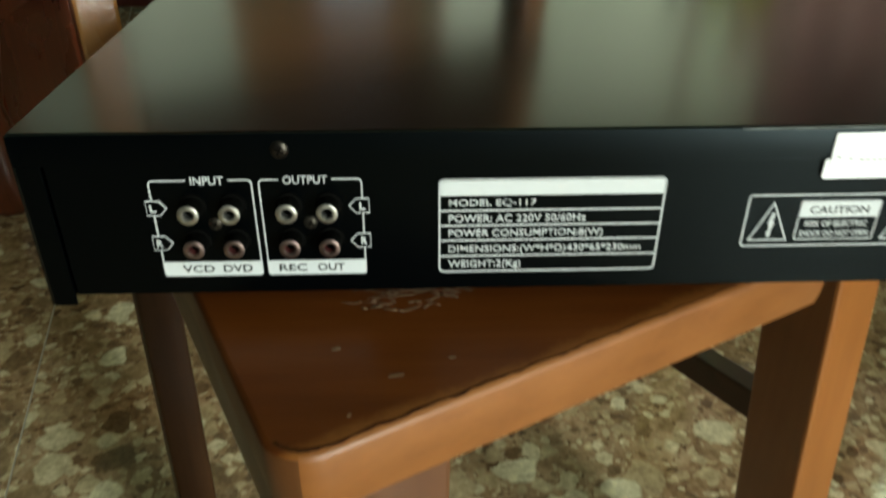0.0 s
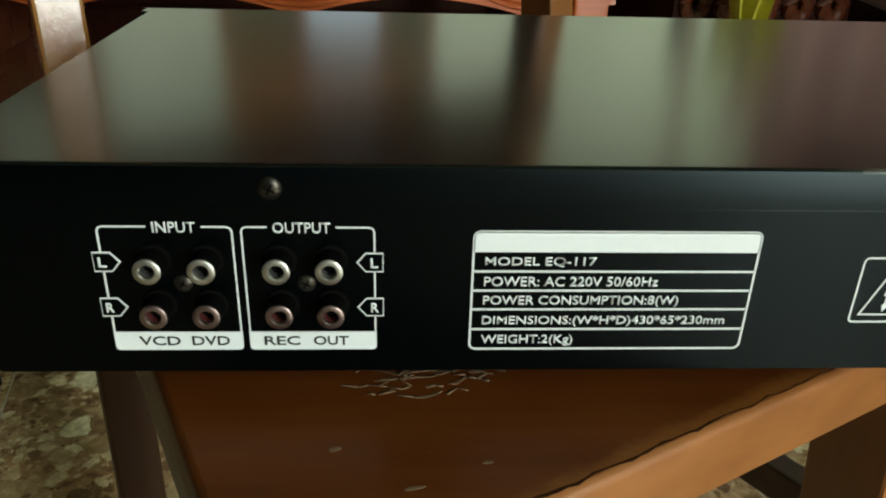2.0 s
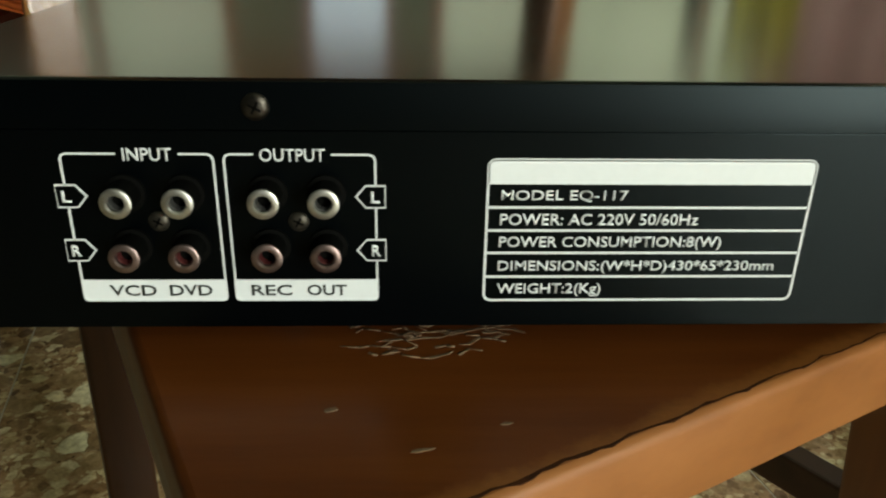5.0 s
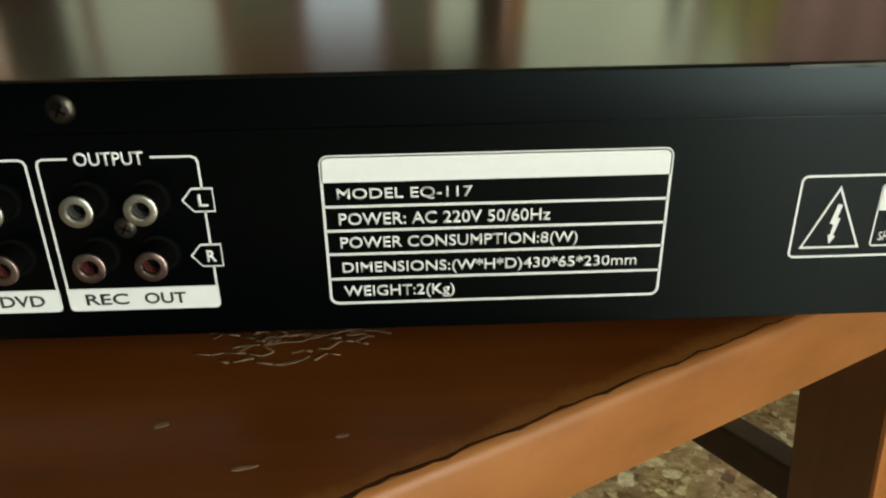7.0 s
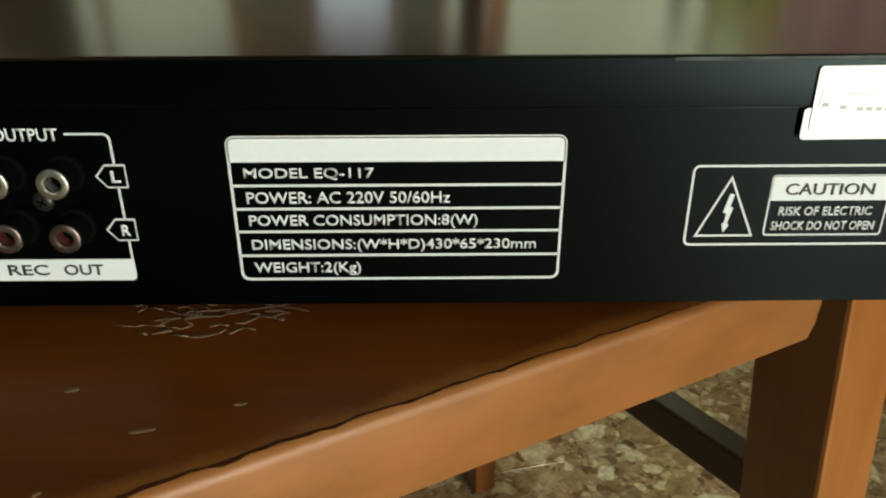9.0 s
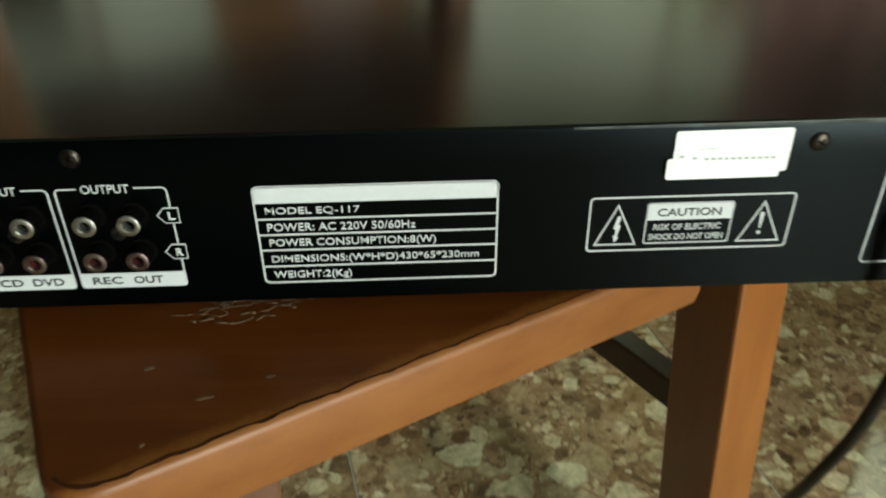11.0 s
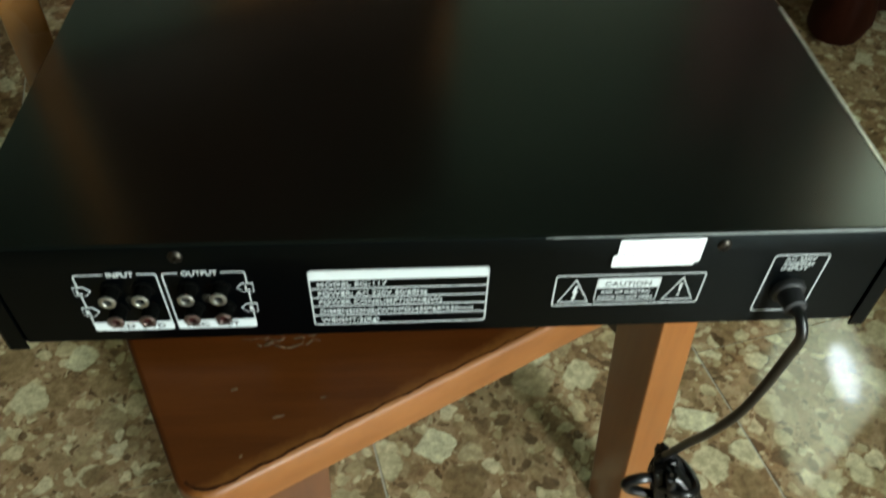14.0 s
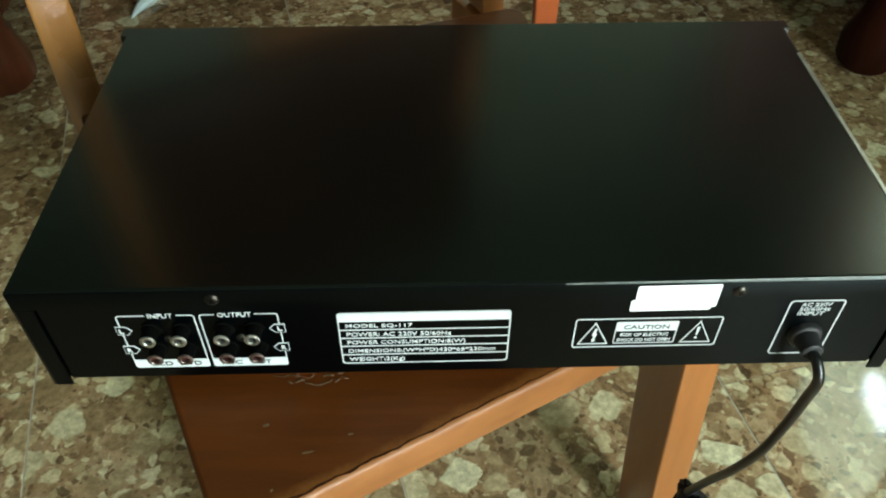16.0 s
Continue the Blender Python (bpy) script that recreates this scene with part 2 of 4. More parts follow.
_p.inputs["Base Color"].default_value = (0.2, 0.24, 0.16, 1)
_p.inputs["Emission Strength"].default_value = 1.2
# emissive pale green, strong enough to show as a reflection on floor and lid
M_SIDEGLOW, _n, _p = mat("side_window_glow")
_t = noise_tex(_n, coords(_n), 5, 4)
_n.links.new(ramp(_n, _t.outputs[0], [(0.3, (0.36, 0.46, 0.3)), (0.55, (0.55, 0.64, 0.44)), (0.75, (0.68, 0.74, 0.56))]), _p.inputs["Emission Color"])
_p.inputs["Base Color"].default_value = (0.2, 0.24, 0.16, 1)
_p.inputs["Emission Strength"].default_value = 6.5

# ---- mesh helpers ----
U = Vector((math.cos(radians(25.5)), math.sin(radians(25.5)), 0))
V = Vector((-U.y, U.x, 0))
Z = Vector((0, 0, 1))


def finish(bm, name, material, smooth=True):
    bmesh.ops.recalc_face_normals(bm, faces=bm.faces)
    me = bpy.data.meshes.new(name)
    bm.to_mesh(me)
    bm.free()
    for m in material if isinstance(material, (list, tuple)) else [material]:
        me.materials.append(m)
    if smooth:
        for f in me.polygons:
            f.use_smooth = True
        me.set_sharp_from_angle(angle=radians(35))
        total = sum(f.area for f in me.polygons)
        for f in me.polygons:
            if f.area > 0.04 * total:
                f.use_smooth = False
    return me


def part(name, bm, material, parent, label="", smooth=True):
    ob = new(name, finish(bm, name, material, smooth))
    if parent is not None:
        ob.parent = parent
        if parent.data is None:
            ob.matrix_parent_inverse = Matrix.Translation(-parent.location)
    if label:
        tagged(ob, label)
    return ob


def thing(name, at, label, category, group="", kind=""):
    ob = new(name)
    ob.location = at
    ob.empty_display_size = 0.02
    return tagged(ob, label, category, group, kind)


def add_box(bm, lo, hi, bevel=0.0, seg=2, m=None):
    r = bmesh.ops.create_cube(bm, size=1.0)
    vs = r["verts"]
    for v in vs:
        v.co = Vector([(a + b) / 2 + c * (b - a) for a, b, c in zip(lo, hi, v.co)])
    if m is not None:
        bmesh.ops.transform(bm, matrix=m, verts=vs)
    if bevel:
        es = list({e for v in vs for e in v.link_edges})
        bmesh.ops.bevel(bm, geom=es, offset=bevel, segments=seg, affect="EDGES", profile=0.6)
    return bm


def box(lo, hi, bevel=0.0, seg=2, m=None):
    return add_box(bmesh.new(), lo, hi, bevel, seg, m)


def prism(bottom, top, bevel=0.0, seg=2):
    """A solid between two outlines of equal length, lower and upper."""
    bm = bmesh.new()
    a = [bm.verts.new(p) for p in bottom]
    b = [bm.verts.new(p) for p in top]
    k = len(a)
    bm.faces.new(list(reversed(a)))
    bm.faces.new(b)
    for i in range(k):
        bm.faces.new((a[i], a[(i + 1) % k], b[(i + 1) % k], b[i]))
    if bevel:
        bmesh.ops.bevel(bm, geom=bm.edges[:], offset=bevel, segments=seg, affect="EDGES", profile=0.6)
    return bm


def add_tube(bm, pts, radius, sides=10, cap=True):
    """A round bar along points; radius: a number or one for each point."""
    pts = [Vector(p) for p in pts]
    rings = []
    up = Vector((0.123, 0.31, 0.94)).normalized()
    for i, p in enumerate(pts):
        d = (pts[min(i + 1, len(pts) - 1)] - pts[max(i - 1, 0)]).normalized()
        a = d.cross(up)
        if a.length < 0.05:
            a = d.cross(Vector((1, 0, 0)))
        a.normalize()
        b = d.cross(a)
        r = radius[i] if isinstance(radius, (list, tuple)) else radius
        rings.append([bm.verts.new(p + r * (math.cos(2 * math.pi * k / sides) * a + math.sin(2 * math.pi * k / sides) * b)) for k in range(sides)])
    for r0, r1 in zip(rings, rings[1:]):
        for k in range(sides):
            bm.faces.new((r0[k], r0[(k + 1) % sides], r1[(k + 1) % sides], r1[k]))
    if cap:
        bm.faces.new(list(reversed(rings[0])))
        bm.faces.new(rings[-1])
    return bm


def spline(pts, n=10):
    pts = [Vector(p) for p in pts]
    q = [2 * pts[0] - pts[1]] + pts + [2 * pts[-1] - pts[-2]]
    out = []
    for i in range(1, len(q) - 2):
        for k in range(n):
            t = k / n
            a, b, c, d = q[i - 1:i + 3]
            out.append(0.5 * (2 * b + (c - a) * t + (2 * a - 5 * b + 4 * c - d) * t * t + (3 * b - a - 3 * c + d) * t ** 3))
    return out + [pts[-1]]


def lathe(profile, centre, axis="Z", sides=24, cap=True):
    """Turned shape: profile of (radius, along)."""
    bm = bmesh.new()
    rings = []
    for r, h in profile:
        ring = []
        for k in range(sides):
            a = 2 * math.pi * k / sides
            x, y = r * math.cos(a), r * math.sin(a)
            co = Vector((x, y, h)) if axis == "Z" else Vector((x, -h, y))
            ring.append(bm.verts.new(co + Vector(centre)))
        rings.append(ring)
    for r0, r1 in zip(rings, rings[1:]):
        for k in range(sides):
            bm.faces.new((r0[k], r0[(k + 1) % sides], r1[(k + 1) % sides], r1[k]))
    if cap:
        bm.faces.new(list(reversed(rings[0])))
        bm.faces.new(rings[-1])
    bmesh.ops.remove_doubles(bm, verts=bm.verts[:], dist=1e-6)
    return bm


def slab_outline(outline, z0, z1, corner, seg=6, bevel=0.004):
    """A board with rounded corners and edges."""
    pts = []
    k = len(outline)
    for i in range(k):
        p, a, b = Vector(outline[i]), Vector(outline[i - 1]), Vector(outline[(i + 1) % k])
        r = corner[i]
        d0, d1 = (a - p).normalized(), (b - p).normalized()
        half = d0.angle(d1) / 2
        t = r / math.tan(half)
        c = p + (d0 + d1).normalized() * (r / math.sin(half))
        s, e = p + d0 * t - c, p + d1 * t - c
        for j in range(seg + 1):
            w = (s.lerp(e, j / seg)).normalized() * r
            pts.append(c + w)
    bm = bmesh.new()
    a = [bm.verts.new((p.x, p.y, z0)) for p in pts]
    b = [bm.verts.new((p.x, p.y, z1)) for p in pts]
    n = len(a)
    bm.faces.new(list(reversed(a)))
    bm.faces.new(b)
    for i in range(n):
        bm.faces.new((a[i], a[(i + 1) % n], b[(i + 1) % n], b[i]))
    if bevel:
        es = [e for e in bm.edges if abs(e.verts[0].co.z - e.verts[1].co.z) < 1e-6]
        bmesh.ops.bevel(bm, geom=es, offset=bevel, segments=3, affect="EDGES", profile=0.5)
    return bm


# ---- room ----
X0, X1, Y0, Y1, H = -2.2, 1.52, -2.15, 2.5, 2.75


def wall_x(name, x0, x1, y, thick, holes, material=M_WALL, label="plain pale green painted room wall"):
    """A wall along x with openings (x0, x1, z0, z1)."""
    bm = bmesh.new()
    xs = sorted({x0, x1, *[h[0] for h in holes], *[h[1] for h in holes]})
    for a, b in zip(xs, xs[1:]):
        cuts = [h for h in holes if h[0] <= a and h[1] >= b]
        z = 0.0
        for h in cuts:
            if h[2] > z:
                add_box(bm, (a, y, z), (b, y + thick, h[2]))
            z = h[3]
        add_box(bm, (a, y, z), (b, y + thick, H))
    return tagged(part(name, bm, material, None, smooth=False), label, "wall", kind="structure")


def wall_y(name, y0, y1, x, thick, holes, material=M_WALL, label="plain pale green painted room wall"):
    bm = bmesh.new()
    ys = sorted({y0, y1, *[h[0] for h in holes], *[h[1] for h in holes]})
    for a, b in zip(ys, ys[1:]):
        cuts = [h for h in holes if h[0] <= a and h[1] >= b]
        z = 0.0
        for h in cuts:
            if h[2] > z:
                add_box(bm, (x, a, z), (x + thick, b, h[2]))
            z = h[3]
        add_box(bm, (x, a, z), (x + thick, b, H))
    return tagged(part(name, bm, material, None, smooth=False), label, "wall", kind="structure")


wall_x("wall_north", X0, X1, Y1, 0.15, [(-1.5, -0.58, 0.74, 1.62), (-0.36, -0.07, 0.72, 1.0), (0.06, 1.3, 0.74, 1.62)])
# south and west walls are coloured dark in place of shade behind the camera
wall_x("wall_south", X0, X1, Y0 - 0.15, 0.15, [(1.19, 1.47, 0.0, 1.7)], M_DIM, "plain room wall darkened to stand for shade")
wall_y("wall_east", Y0 - 0.15, Y1 + 0.15, X1, 0.15, [(-2.0, -1.1, 0.0, 2.06), (1.0, 1.75, 1.25, 2.25)])
# unseen low wall, added to keep the gap lamp off the right-hand floor
tagged(part("wall_shade_block", box((0.97, -1.05, 0.0), (X1, -0.93, 0.78), 0.004), M_WALL, None), "added low pale green wall that shades the floor on the right", "wall", kind="structure")
wall_y("wall_west", Y0 - 0.15, Y1 + 0.15, X0 - 0.15, 0.15, [], M_DIM, "plain room wall darkened to stand for shade")
tagged(part("ceiling", box((X0 - 0.15, Y0 - 0.15, H), (X1 + 0.15, Y1 + 0.15, H + 0.12)), M_CEIL, None), "plain pale painted ceiling", "ceiling", kind="structure")
tagged(part("ground", box((-30, -30, -0.3), (30, 30, -0.02)), M_GROUT, None), "bare ground slab under the room", "ground", kind="structure")


def frame_ring(bm, lo, hi, w, axis):
    """Four bars round an opening."""
    (x0, y0, z0), (x1, y1, z1) = lo, hi
    if axis == "x":
        add_box(bm, (x0, y0, z0), (x0 + w, y1, z1), 0.003)
        add_box(bm, (x1 - w, y0, z0), (x1, y1, z1), 0.003)
        add_box(bm, (x0 + w, y0, z0), (x1 - w, y1, z0 + w), 0.003)
        add_box(bm, (x0 + w, y0, z1 - w), (x1 - w, y1, z1), 0.003)
    else:
        add_box(bm, (x0, y0, z0), (x1, y0 + w, z1), 0.003)
        add_box(bm, (x0, y1 - w, z0), (x1, y1, z1), 0.003)
        add_box(bm, (x0, y0 + w, z0), (x1, y1 - w, z0 + w), 0.003)
        add_box(bm, (x0, y0 + w, z1 - w), (x1, y1 - w, z1), 0.003)
    return bm


w1 = thing("window_1", (-0.215, Y1, 0.72), "small bright window in a brown wooden frame", "window", kind="structure")
part("window_frame", frame_ring(bmesh.new(), (-0.36, Y1 - 0.01, 0.72), (-0.07, Y1 + 0.1, 1.0), 0.025, "x"), M_TABLE, w1)
# glowing plane in place of daylight outside the north windows
part("backdrop", box((-4.5, Y1 + 1.2, -0.3), (4.5, Y1 + 1.25, 4.0)), M_NORTHGLOW, None)
tagged(bpy.data.objects["backdrop"], "glowing pale green backdrop outside the windows", "backdrop", kind="structure")
# glowing sheet stands in for the sky behind the small window
part("sky_gap", box((-0.5, Y1 + 0.9, 0.3), (0.03, Y1 + 0.92, 2.2)), M_GLASSLIGHT, None)
tagged(bpy.data.objects["sky_gap"], "bright pale sky behind the small window", "sky", kind="structure")
for i, (a, b) in enumerate(((-1.5, -0.58), (0.06, 1.3))):
    w = thing("window_" + str(3 + i), ((a + b) / 2, Y1, 0.74), "wide window in a brown wooden frame", "window", kind="structure")
    part("window_frame", frame_ring(bmesh.new(), (a, Y1 - 0.01, 0.74), (b, Y1 + 0.1, 1.62), 0.035, "x"), M_TABLE, w)
    m = (a + b) / 2 if a < 0 else 0.97
    part("mullion", box((m - 0.015, Y1 + 0.02, 0.775), (m + 0.015, Y1 + 0.06, 1.585), 0.004), M_TABLE, w)
w2 = thing("window_2", (X1, 1.37, 1.25), "side window with a brown wooden frame", "window", kind="structure")
part("window_frame", frame_ring(bmesh.new(), (X1 - 0.01, 1.0, 1.25), (X1 + 0.1, 1.75, 2.25), 0.02, "y"), M_TABLE, w2)
# added glowing sheet that the side window reflects from
part("backdrop", box((X1 + 0.9, 0.2, 0.3), (X1 + 0.95, 4.6, 5.5)), M_SIDEGLOW, None)
tagged(bpy.data.objects["backdrop.001"], "glowing pale green sheet added outside the side window", "hedge", kind="structure")
# unseen doorway, added to hold the lamp that brightens the south-east floor
d1 = thing("door_1", (X1, -1.55, 0), "added unseen doorway in a brown wooden frame, opening for a lamp", "door", kind="structure")
part("door_frame", frame_ring(bmesh.new(), (X1 - 0.012, -2.0, -0.05), (X1 + 0.16, -1.1, 2.06), 0.03, "y"), M_TABLE, d1)


# unseen gap, added to hold the lamp that lights the chair's front faces
d2 = thing("door_2", (1.33, Y0, 0), "added unseen narrow door gap, opening for a lamp", "door", kind="structure")
part("door_frame", frame_ring(bmesh.new(), (1.19, Y0 - 0.16, -0.05), (1.47, Y0 + 0.012, 1.7), 0.018, "x"), M_TABLE, d2)


# ---- chair under the device ----
SEAT = 0.45
chair = thing("wooden_chair", (0.02, 0.15, 0), "varnished orange-brown wooden chair with a worn flat board seat", "chair")
A, B, C, D = Vector((-0.0515, -0.0834)), Vector((0.1756, 0.0383)), Vector((0.127, 0.388)), Vector((-0.221, 0.272))
NOSE = ((0.0026, 0.0), (0.0012, -0.0004), (0.0003, -0.0014), (0.0, -0.003), (0.0, -0.012), (0.0006, -0.022), (0.0018, -0.0275), (0.005, -0.0295))


def rounded(outline, corner, seg=8):
    """Outline points with rounded corners, each with its outward direction."""
    out = []
    k = len(outline)
    for i in range(k):
        p, a, b = Vector(outline[i]), Vector(outline[i - 1]), Vector(outline[(i + 1) % k])
        d0, d1 = (a - p).normalized(), (b - p).normalized()
        half = d0.angle(d1) / 2
        r = corner[i]
        c = p + (d0 + d1).normalized() * (r / math.sin(half))
        s, e = p + d0 * (r / math.tan(half)) - c, p + d1 * (r / math.tan(half)) - c
        for j in range(seg + 1):
            w = s.lerp(e, j / seg).normalized()
            out.append((c + w * r, w))
    return out


def nosed_board(outline, corner):
    """A board whose edge is rounded over at the top and draws in below."""
    bm = bmesh.new()
    pts = rounded(outline, corner)
    rings = [[bm.verts.new((*(p - w * inset), SEAT + dz)) for p, w in pts] for inset, dz in NOSE]
    n = len(pts)
    bm.faces.new(rings[0])
    bm.faces.new(list(reversed(rings[-1])))
    for r0, r1 in zip(rings, rings[1:]):
        for i in range(n):
            bm.faces.new((r0[i], r1[i], r1[(i + 1) % n], r0[(i + 1) % n]))
    return bm


seat = part("seat", nosed_board([A, B, C, D], [0.016, 0.006, 0.012, 0.012]), [M_SEAT, M_EDGE, M_FRONTLEG], chair, "red-brown board seat with lighter worn edges and bare patches")
# front edge takes the lighter wood, the other edge faces the darker brown
for f in seat.data.polygons:
    off = (f.center.xy - A).dot(Vector((A.y - B.y, B.x - A.x)).normalized())
    f.material_index = 1 if off < 0.0032 else (2 if f.normal.z < 0.5 else 0)


def rubbed_rim(material, start, end, pale):
    """Wear the varnish through to the paler wood in a ragged band along one edge."""
    n = material.node_tree
    p = n.nodes["Principled BSDF"]
    inward = Vector((start.y - end.y, end.x - start.x)).normalized()
    tc = n.nodes.new("ShaderNodeTexCoord")
    dot = nd(n, "VectorMath")
    dot.operation = "DOT_PRODUCT"
    n.links.new(tc.outputs["Object"], dot.inputs[0])
    dot.inputs[1].default_value = (inward.x, inward.y, 0.0)
    rag = noise_tex(n, coords(n), 190, 7, 0.72)
    blot = noise_tex(n, coords(n), 38, 4, 0.6)
    both = nd(n, "Math")
    both.operation = "MULTIPLY_ADD"
    n.links.new(rag.outputs[0], both.inputs[0])
    both.inputs[1].default_value = -0.007
    n.links.new(dot.outputs["Value"], both.inputs[2])
    more = nd(n, "Math")
    more.operation = "MULTIPLY_ADD"
    n.links.new(blot.outputs[0], more.inputs[0])
    more.inputs[1].default_value = -0.008
    n.links.new(both.outputs[0], more.inputs[2])
    rng = nd(n, "MapRange")
    n.links.new(more.outputs[0], rng.inputs["Value"])
    base = start.dot(inward)
    rng.inputs["From Min"].default_value = base - 0.0032
    rng.inputs["From Max"].default_value = base + 0.0012
    rng.inputs["To Min"].default_value, rng.inputs["To Max"].default_value = 0.85, 0.0
    old = p.inputs["Base Color"].links[0].from_socket
    n.links.new(mixc(n, rng.outputs["Result"], old, pale), p.inputs["Base Color"])


rubbed_rim(M_SEAT, A, B, (0.2, 0.074, 0.016))


def v3(p2, z):
    return Vector((p2.x, p2.y, z))


def leg(name, bottom, top, z1, w, d, z0=0.0, label="", material=None, foot=None):
    """A square leg; bottom and top name its front left corner, foot its width and depth below."""
    fw, fd = foot or (w, d)
    o = [(Vector((0, 0, 0)), U * a, U * a + V * b, V * b) for a, b in ((fw, fd), (w, d))]
    return part(name, prism([v3(bottom, z0) + q for q in o[0]], [v3(top, z1) + q for q in o[1]], 0.0025), material or M_CHAIR, chair, label)


UNDER = SEAT - 0.0297
leg("leg", Vector((0.249, 0.097)), Vector((0.2244, 0.1118)), 0.452, 0.036, 0.05, foot=(0.041, 0.043))
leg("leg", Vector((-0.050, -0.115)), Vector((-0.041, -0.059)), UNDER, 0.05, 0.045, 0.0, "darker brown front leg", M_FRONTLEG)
# rear leg is split at the seat; its lower part carries painted shade
leg("leg", Vector((-0.214, 0.226)), Vector((-0.2134, 0.238)), UNDER, 0.03, 0.04, 0.0, "rear leg coloured dark for the seat's shade", M_LEGSHADE)
leg("back_post", Vector((-0.208, 0.2296)), Vector((-0.2386, 0.2935)), 0.97, 0.026, 0.04, 0.4245, "glossy back post", M_POST)
leg("leg", Vector((0.088, 0.412)), Vector((0.088, 0.4245)), UNDER, 0.022, 0.042)
leg("back_post", Vector((0.0973, 0.4158)), Vector((0.0667, 0.4797)), 0.97, 0.022, 0.042, 0.4245)


def bar(name, a, b, w, h, label="", material=None):
    """A straight rail of width w across and height h between two points."""
    a, b = Vector(a), Vector(b)
    d = (b - a).normalized()
    s = d.cross(Z).normalized() * (w / 2)
    up = s.cross(d).normalized() * (h / 2)
    q = (-s - up, s - up, s + up, -s + up)
    return part(name, prism([a + k for k in q], [b + k for k in q], 0.002), material or M_CHAIR, chair, label)


# shade under the seat is put into the colour of these bars
bar("stretcher", (0.2347, 0.1399, 0.2585), (0.1, 0.42, 0.222), 0.018, 0.023, "stretcher coloured dark for shade", M_RAILSHADE)
bar("side_rail", (-0.052, -0.052, 0.402), (-0.198, 0.247, 0.402), 0.018, 0.036, "rail under the seat, coloured dark for shade", M_RAILSHADE)
bar("side_rail", (0.2284, 0.1439, 0.4), (0.11, 0.42, 0.4), 0.02, 0.04, "", M_RAILSHADE)
bar("back_rail", (-0.198, 0.28, 0.64), (0.103, 0.455, 0.64), 0.018, 0.04, "", M_LEGSHADE)
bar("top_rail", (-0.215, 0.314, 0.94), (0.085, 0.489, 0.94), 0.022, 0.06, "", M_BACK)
bar("back_panel", (-0.205, 0.298, 0.785), (0.094, 0.473, 0.785), 0.01, 0.249, "back panel in darkened wood", M_BACK)

# bare splintered streaks and chips in the seat varnish
rnd = random.Random(4)


def chip(x, y, length, width, turn):
    k = 9
    pts = []
    for i in range(k):
        a = 2 * math.pi * i / k
        r = rnd.uniform(0.65, 1.15)
        q = Vector((math.cos(a) * length / 2 * r, math.sin(a) * width / 2 * r, 0))
        q.rotate(Euler((0, 0, turn)))
        pts.append(Vector((x, y, 0)) + q)
    return prism([v3(p.xy, SEAT - 0.0005) for p in pts], [v3(p.xy, SEAT + 0.00025) for p in pts])


chips = [(-0.031, -0.059, 0.0022, 0.0012, 1.0), (-0.038, -0.024, 0.0045, 0.0016, 0.3), (-0.016, -0.0395, 0.0055, 0.0013, 0.2), (0.004, -0.03, 0.003, 0.0012, 0.1), (0.004, 0.0125, 0.0055, 0.0012, 0.05)]
for c in chips:
    part("chip", chip(*c), M_BARE, seat)



def crack(x, y, n, heading):
    """A jagged line where the varnish has split off."""
    bm = bmesh.new()
    p = Vector((x, y, SEAT))
    for k in range(n):
        a = heading + rnd.uniform(-0.75, 0.75)
        l, w = rnd.uniform(0.002, 0.006), rnd.uniform(0.0002, 0.00065)
        q = p + Vector((math.cos(a) * l, math.sin(a) * l, 0))
        d = Vector((-math.sin(a), math.cos(a), 0)) * w
        lo, hi = Z * -0.0004, Z * 0.0002
        vs = [bm.verts.new(c) for c in (p - d + lo, q - d * 0.6 + lo, q + d * 0.6 + lo, p + d + lo, p - d + hi, q - d * 0.6 + hi, q + d * 0.6 + hi, p + d + hi)]
        for f in ((3, 2, 1, 0), (4, 5, 6, 7), (0, 1, 5, 4), (1, 2, 6, 5), (2, 3, 7, 6), (3, 0, 4, 7)):
            bm.faces.new([vs[i] for i in f])
        p = q if rnd.random() < 0.75 else p + Vector((rnd.uniform(-0.002, 0.004), rnd.uniform(-0.003, 0.003), 0))
    return bm


for x, y, n, h in ((-0.038, 0.004, 6, 0.12), (-0.034, 0.011, 6, 0.2), (-0.03, 0.0005, 5, 0.05), (-0.02, 0.007, 5, 0.25), (-0.01, 0.0115, 4, 0.1), (-0.024, 0.013, 5, 0.0), (-0.012, 0.003, 3, 0.15), (-0.036, 0.014, 4, -0.2)):
    part("crack", crack(x, y + 0.0015, n + 5, h), M_BARE, seat)

def worn_line(pts):
    """A wavy dark line where varnish is rubbed off beside an edge, thinning out."""
    bm = bmesh.new()
    n = len(pts) - 1
    rows = []
    for k, (p, w) in enumerate(pts):
        t = (1.0 - 0.85 * k / n) * rnd.uniform(0.0003, 0.001) + 0.00008
        rows.append([bm.verts.new(v3(p + w * t * a, z)) for a, z in ((1, SEAT - 0.003), (1, SEAT + 0.0001), (-1, SEAT + 0.0001), (-1, SEAT - 0.003))])
    for a, b in zip(rows, rows[1:]):
        for i in range(4):
            bm.faces.new((a[i], b[i], b[(i + 1) % 4], a[(i + 1) % 4]))
    bm.faces.new(rows[0])
    bm.faces.new(list(reversed(rows[-1])))
    return bm


corner_pts = [(p - w * 0.0032, w) for p, w in rounded([A, B, C, D], [0.016, 0.006, 0.012, 0.012])[:9]]
end_p, end_w = corner_pts[-1]
along = (B - A).normalized()
rub = corner_pts[2:] + [(end_p + along * (0.0032 * k) + end_w * (0.0004 * math.sin(k * 0.9) + rnd.uniform(-0.0004, 0.0004)), end_w) for k in range(1, 58)]
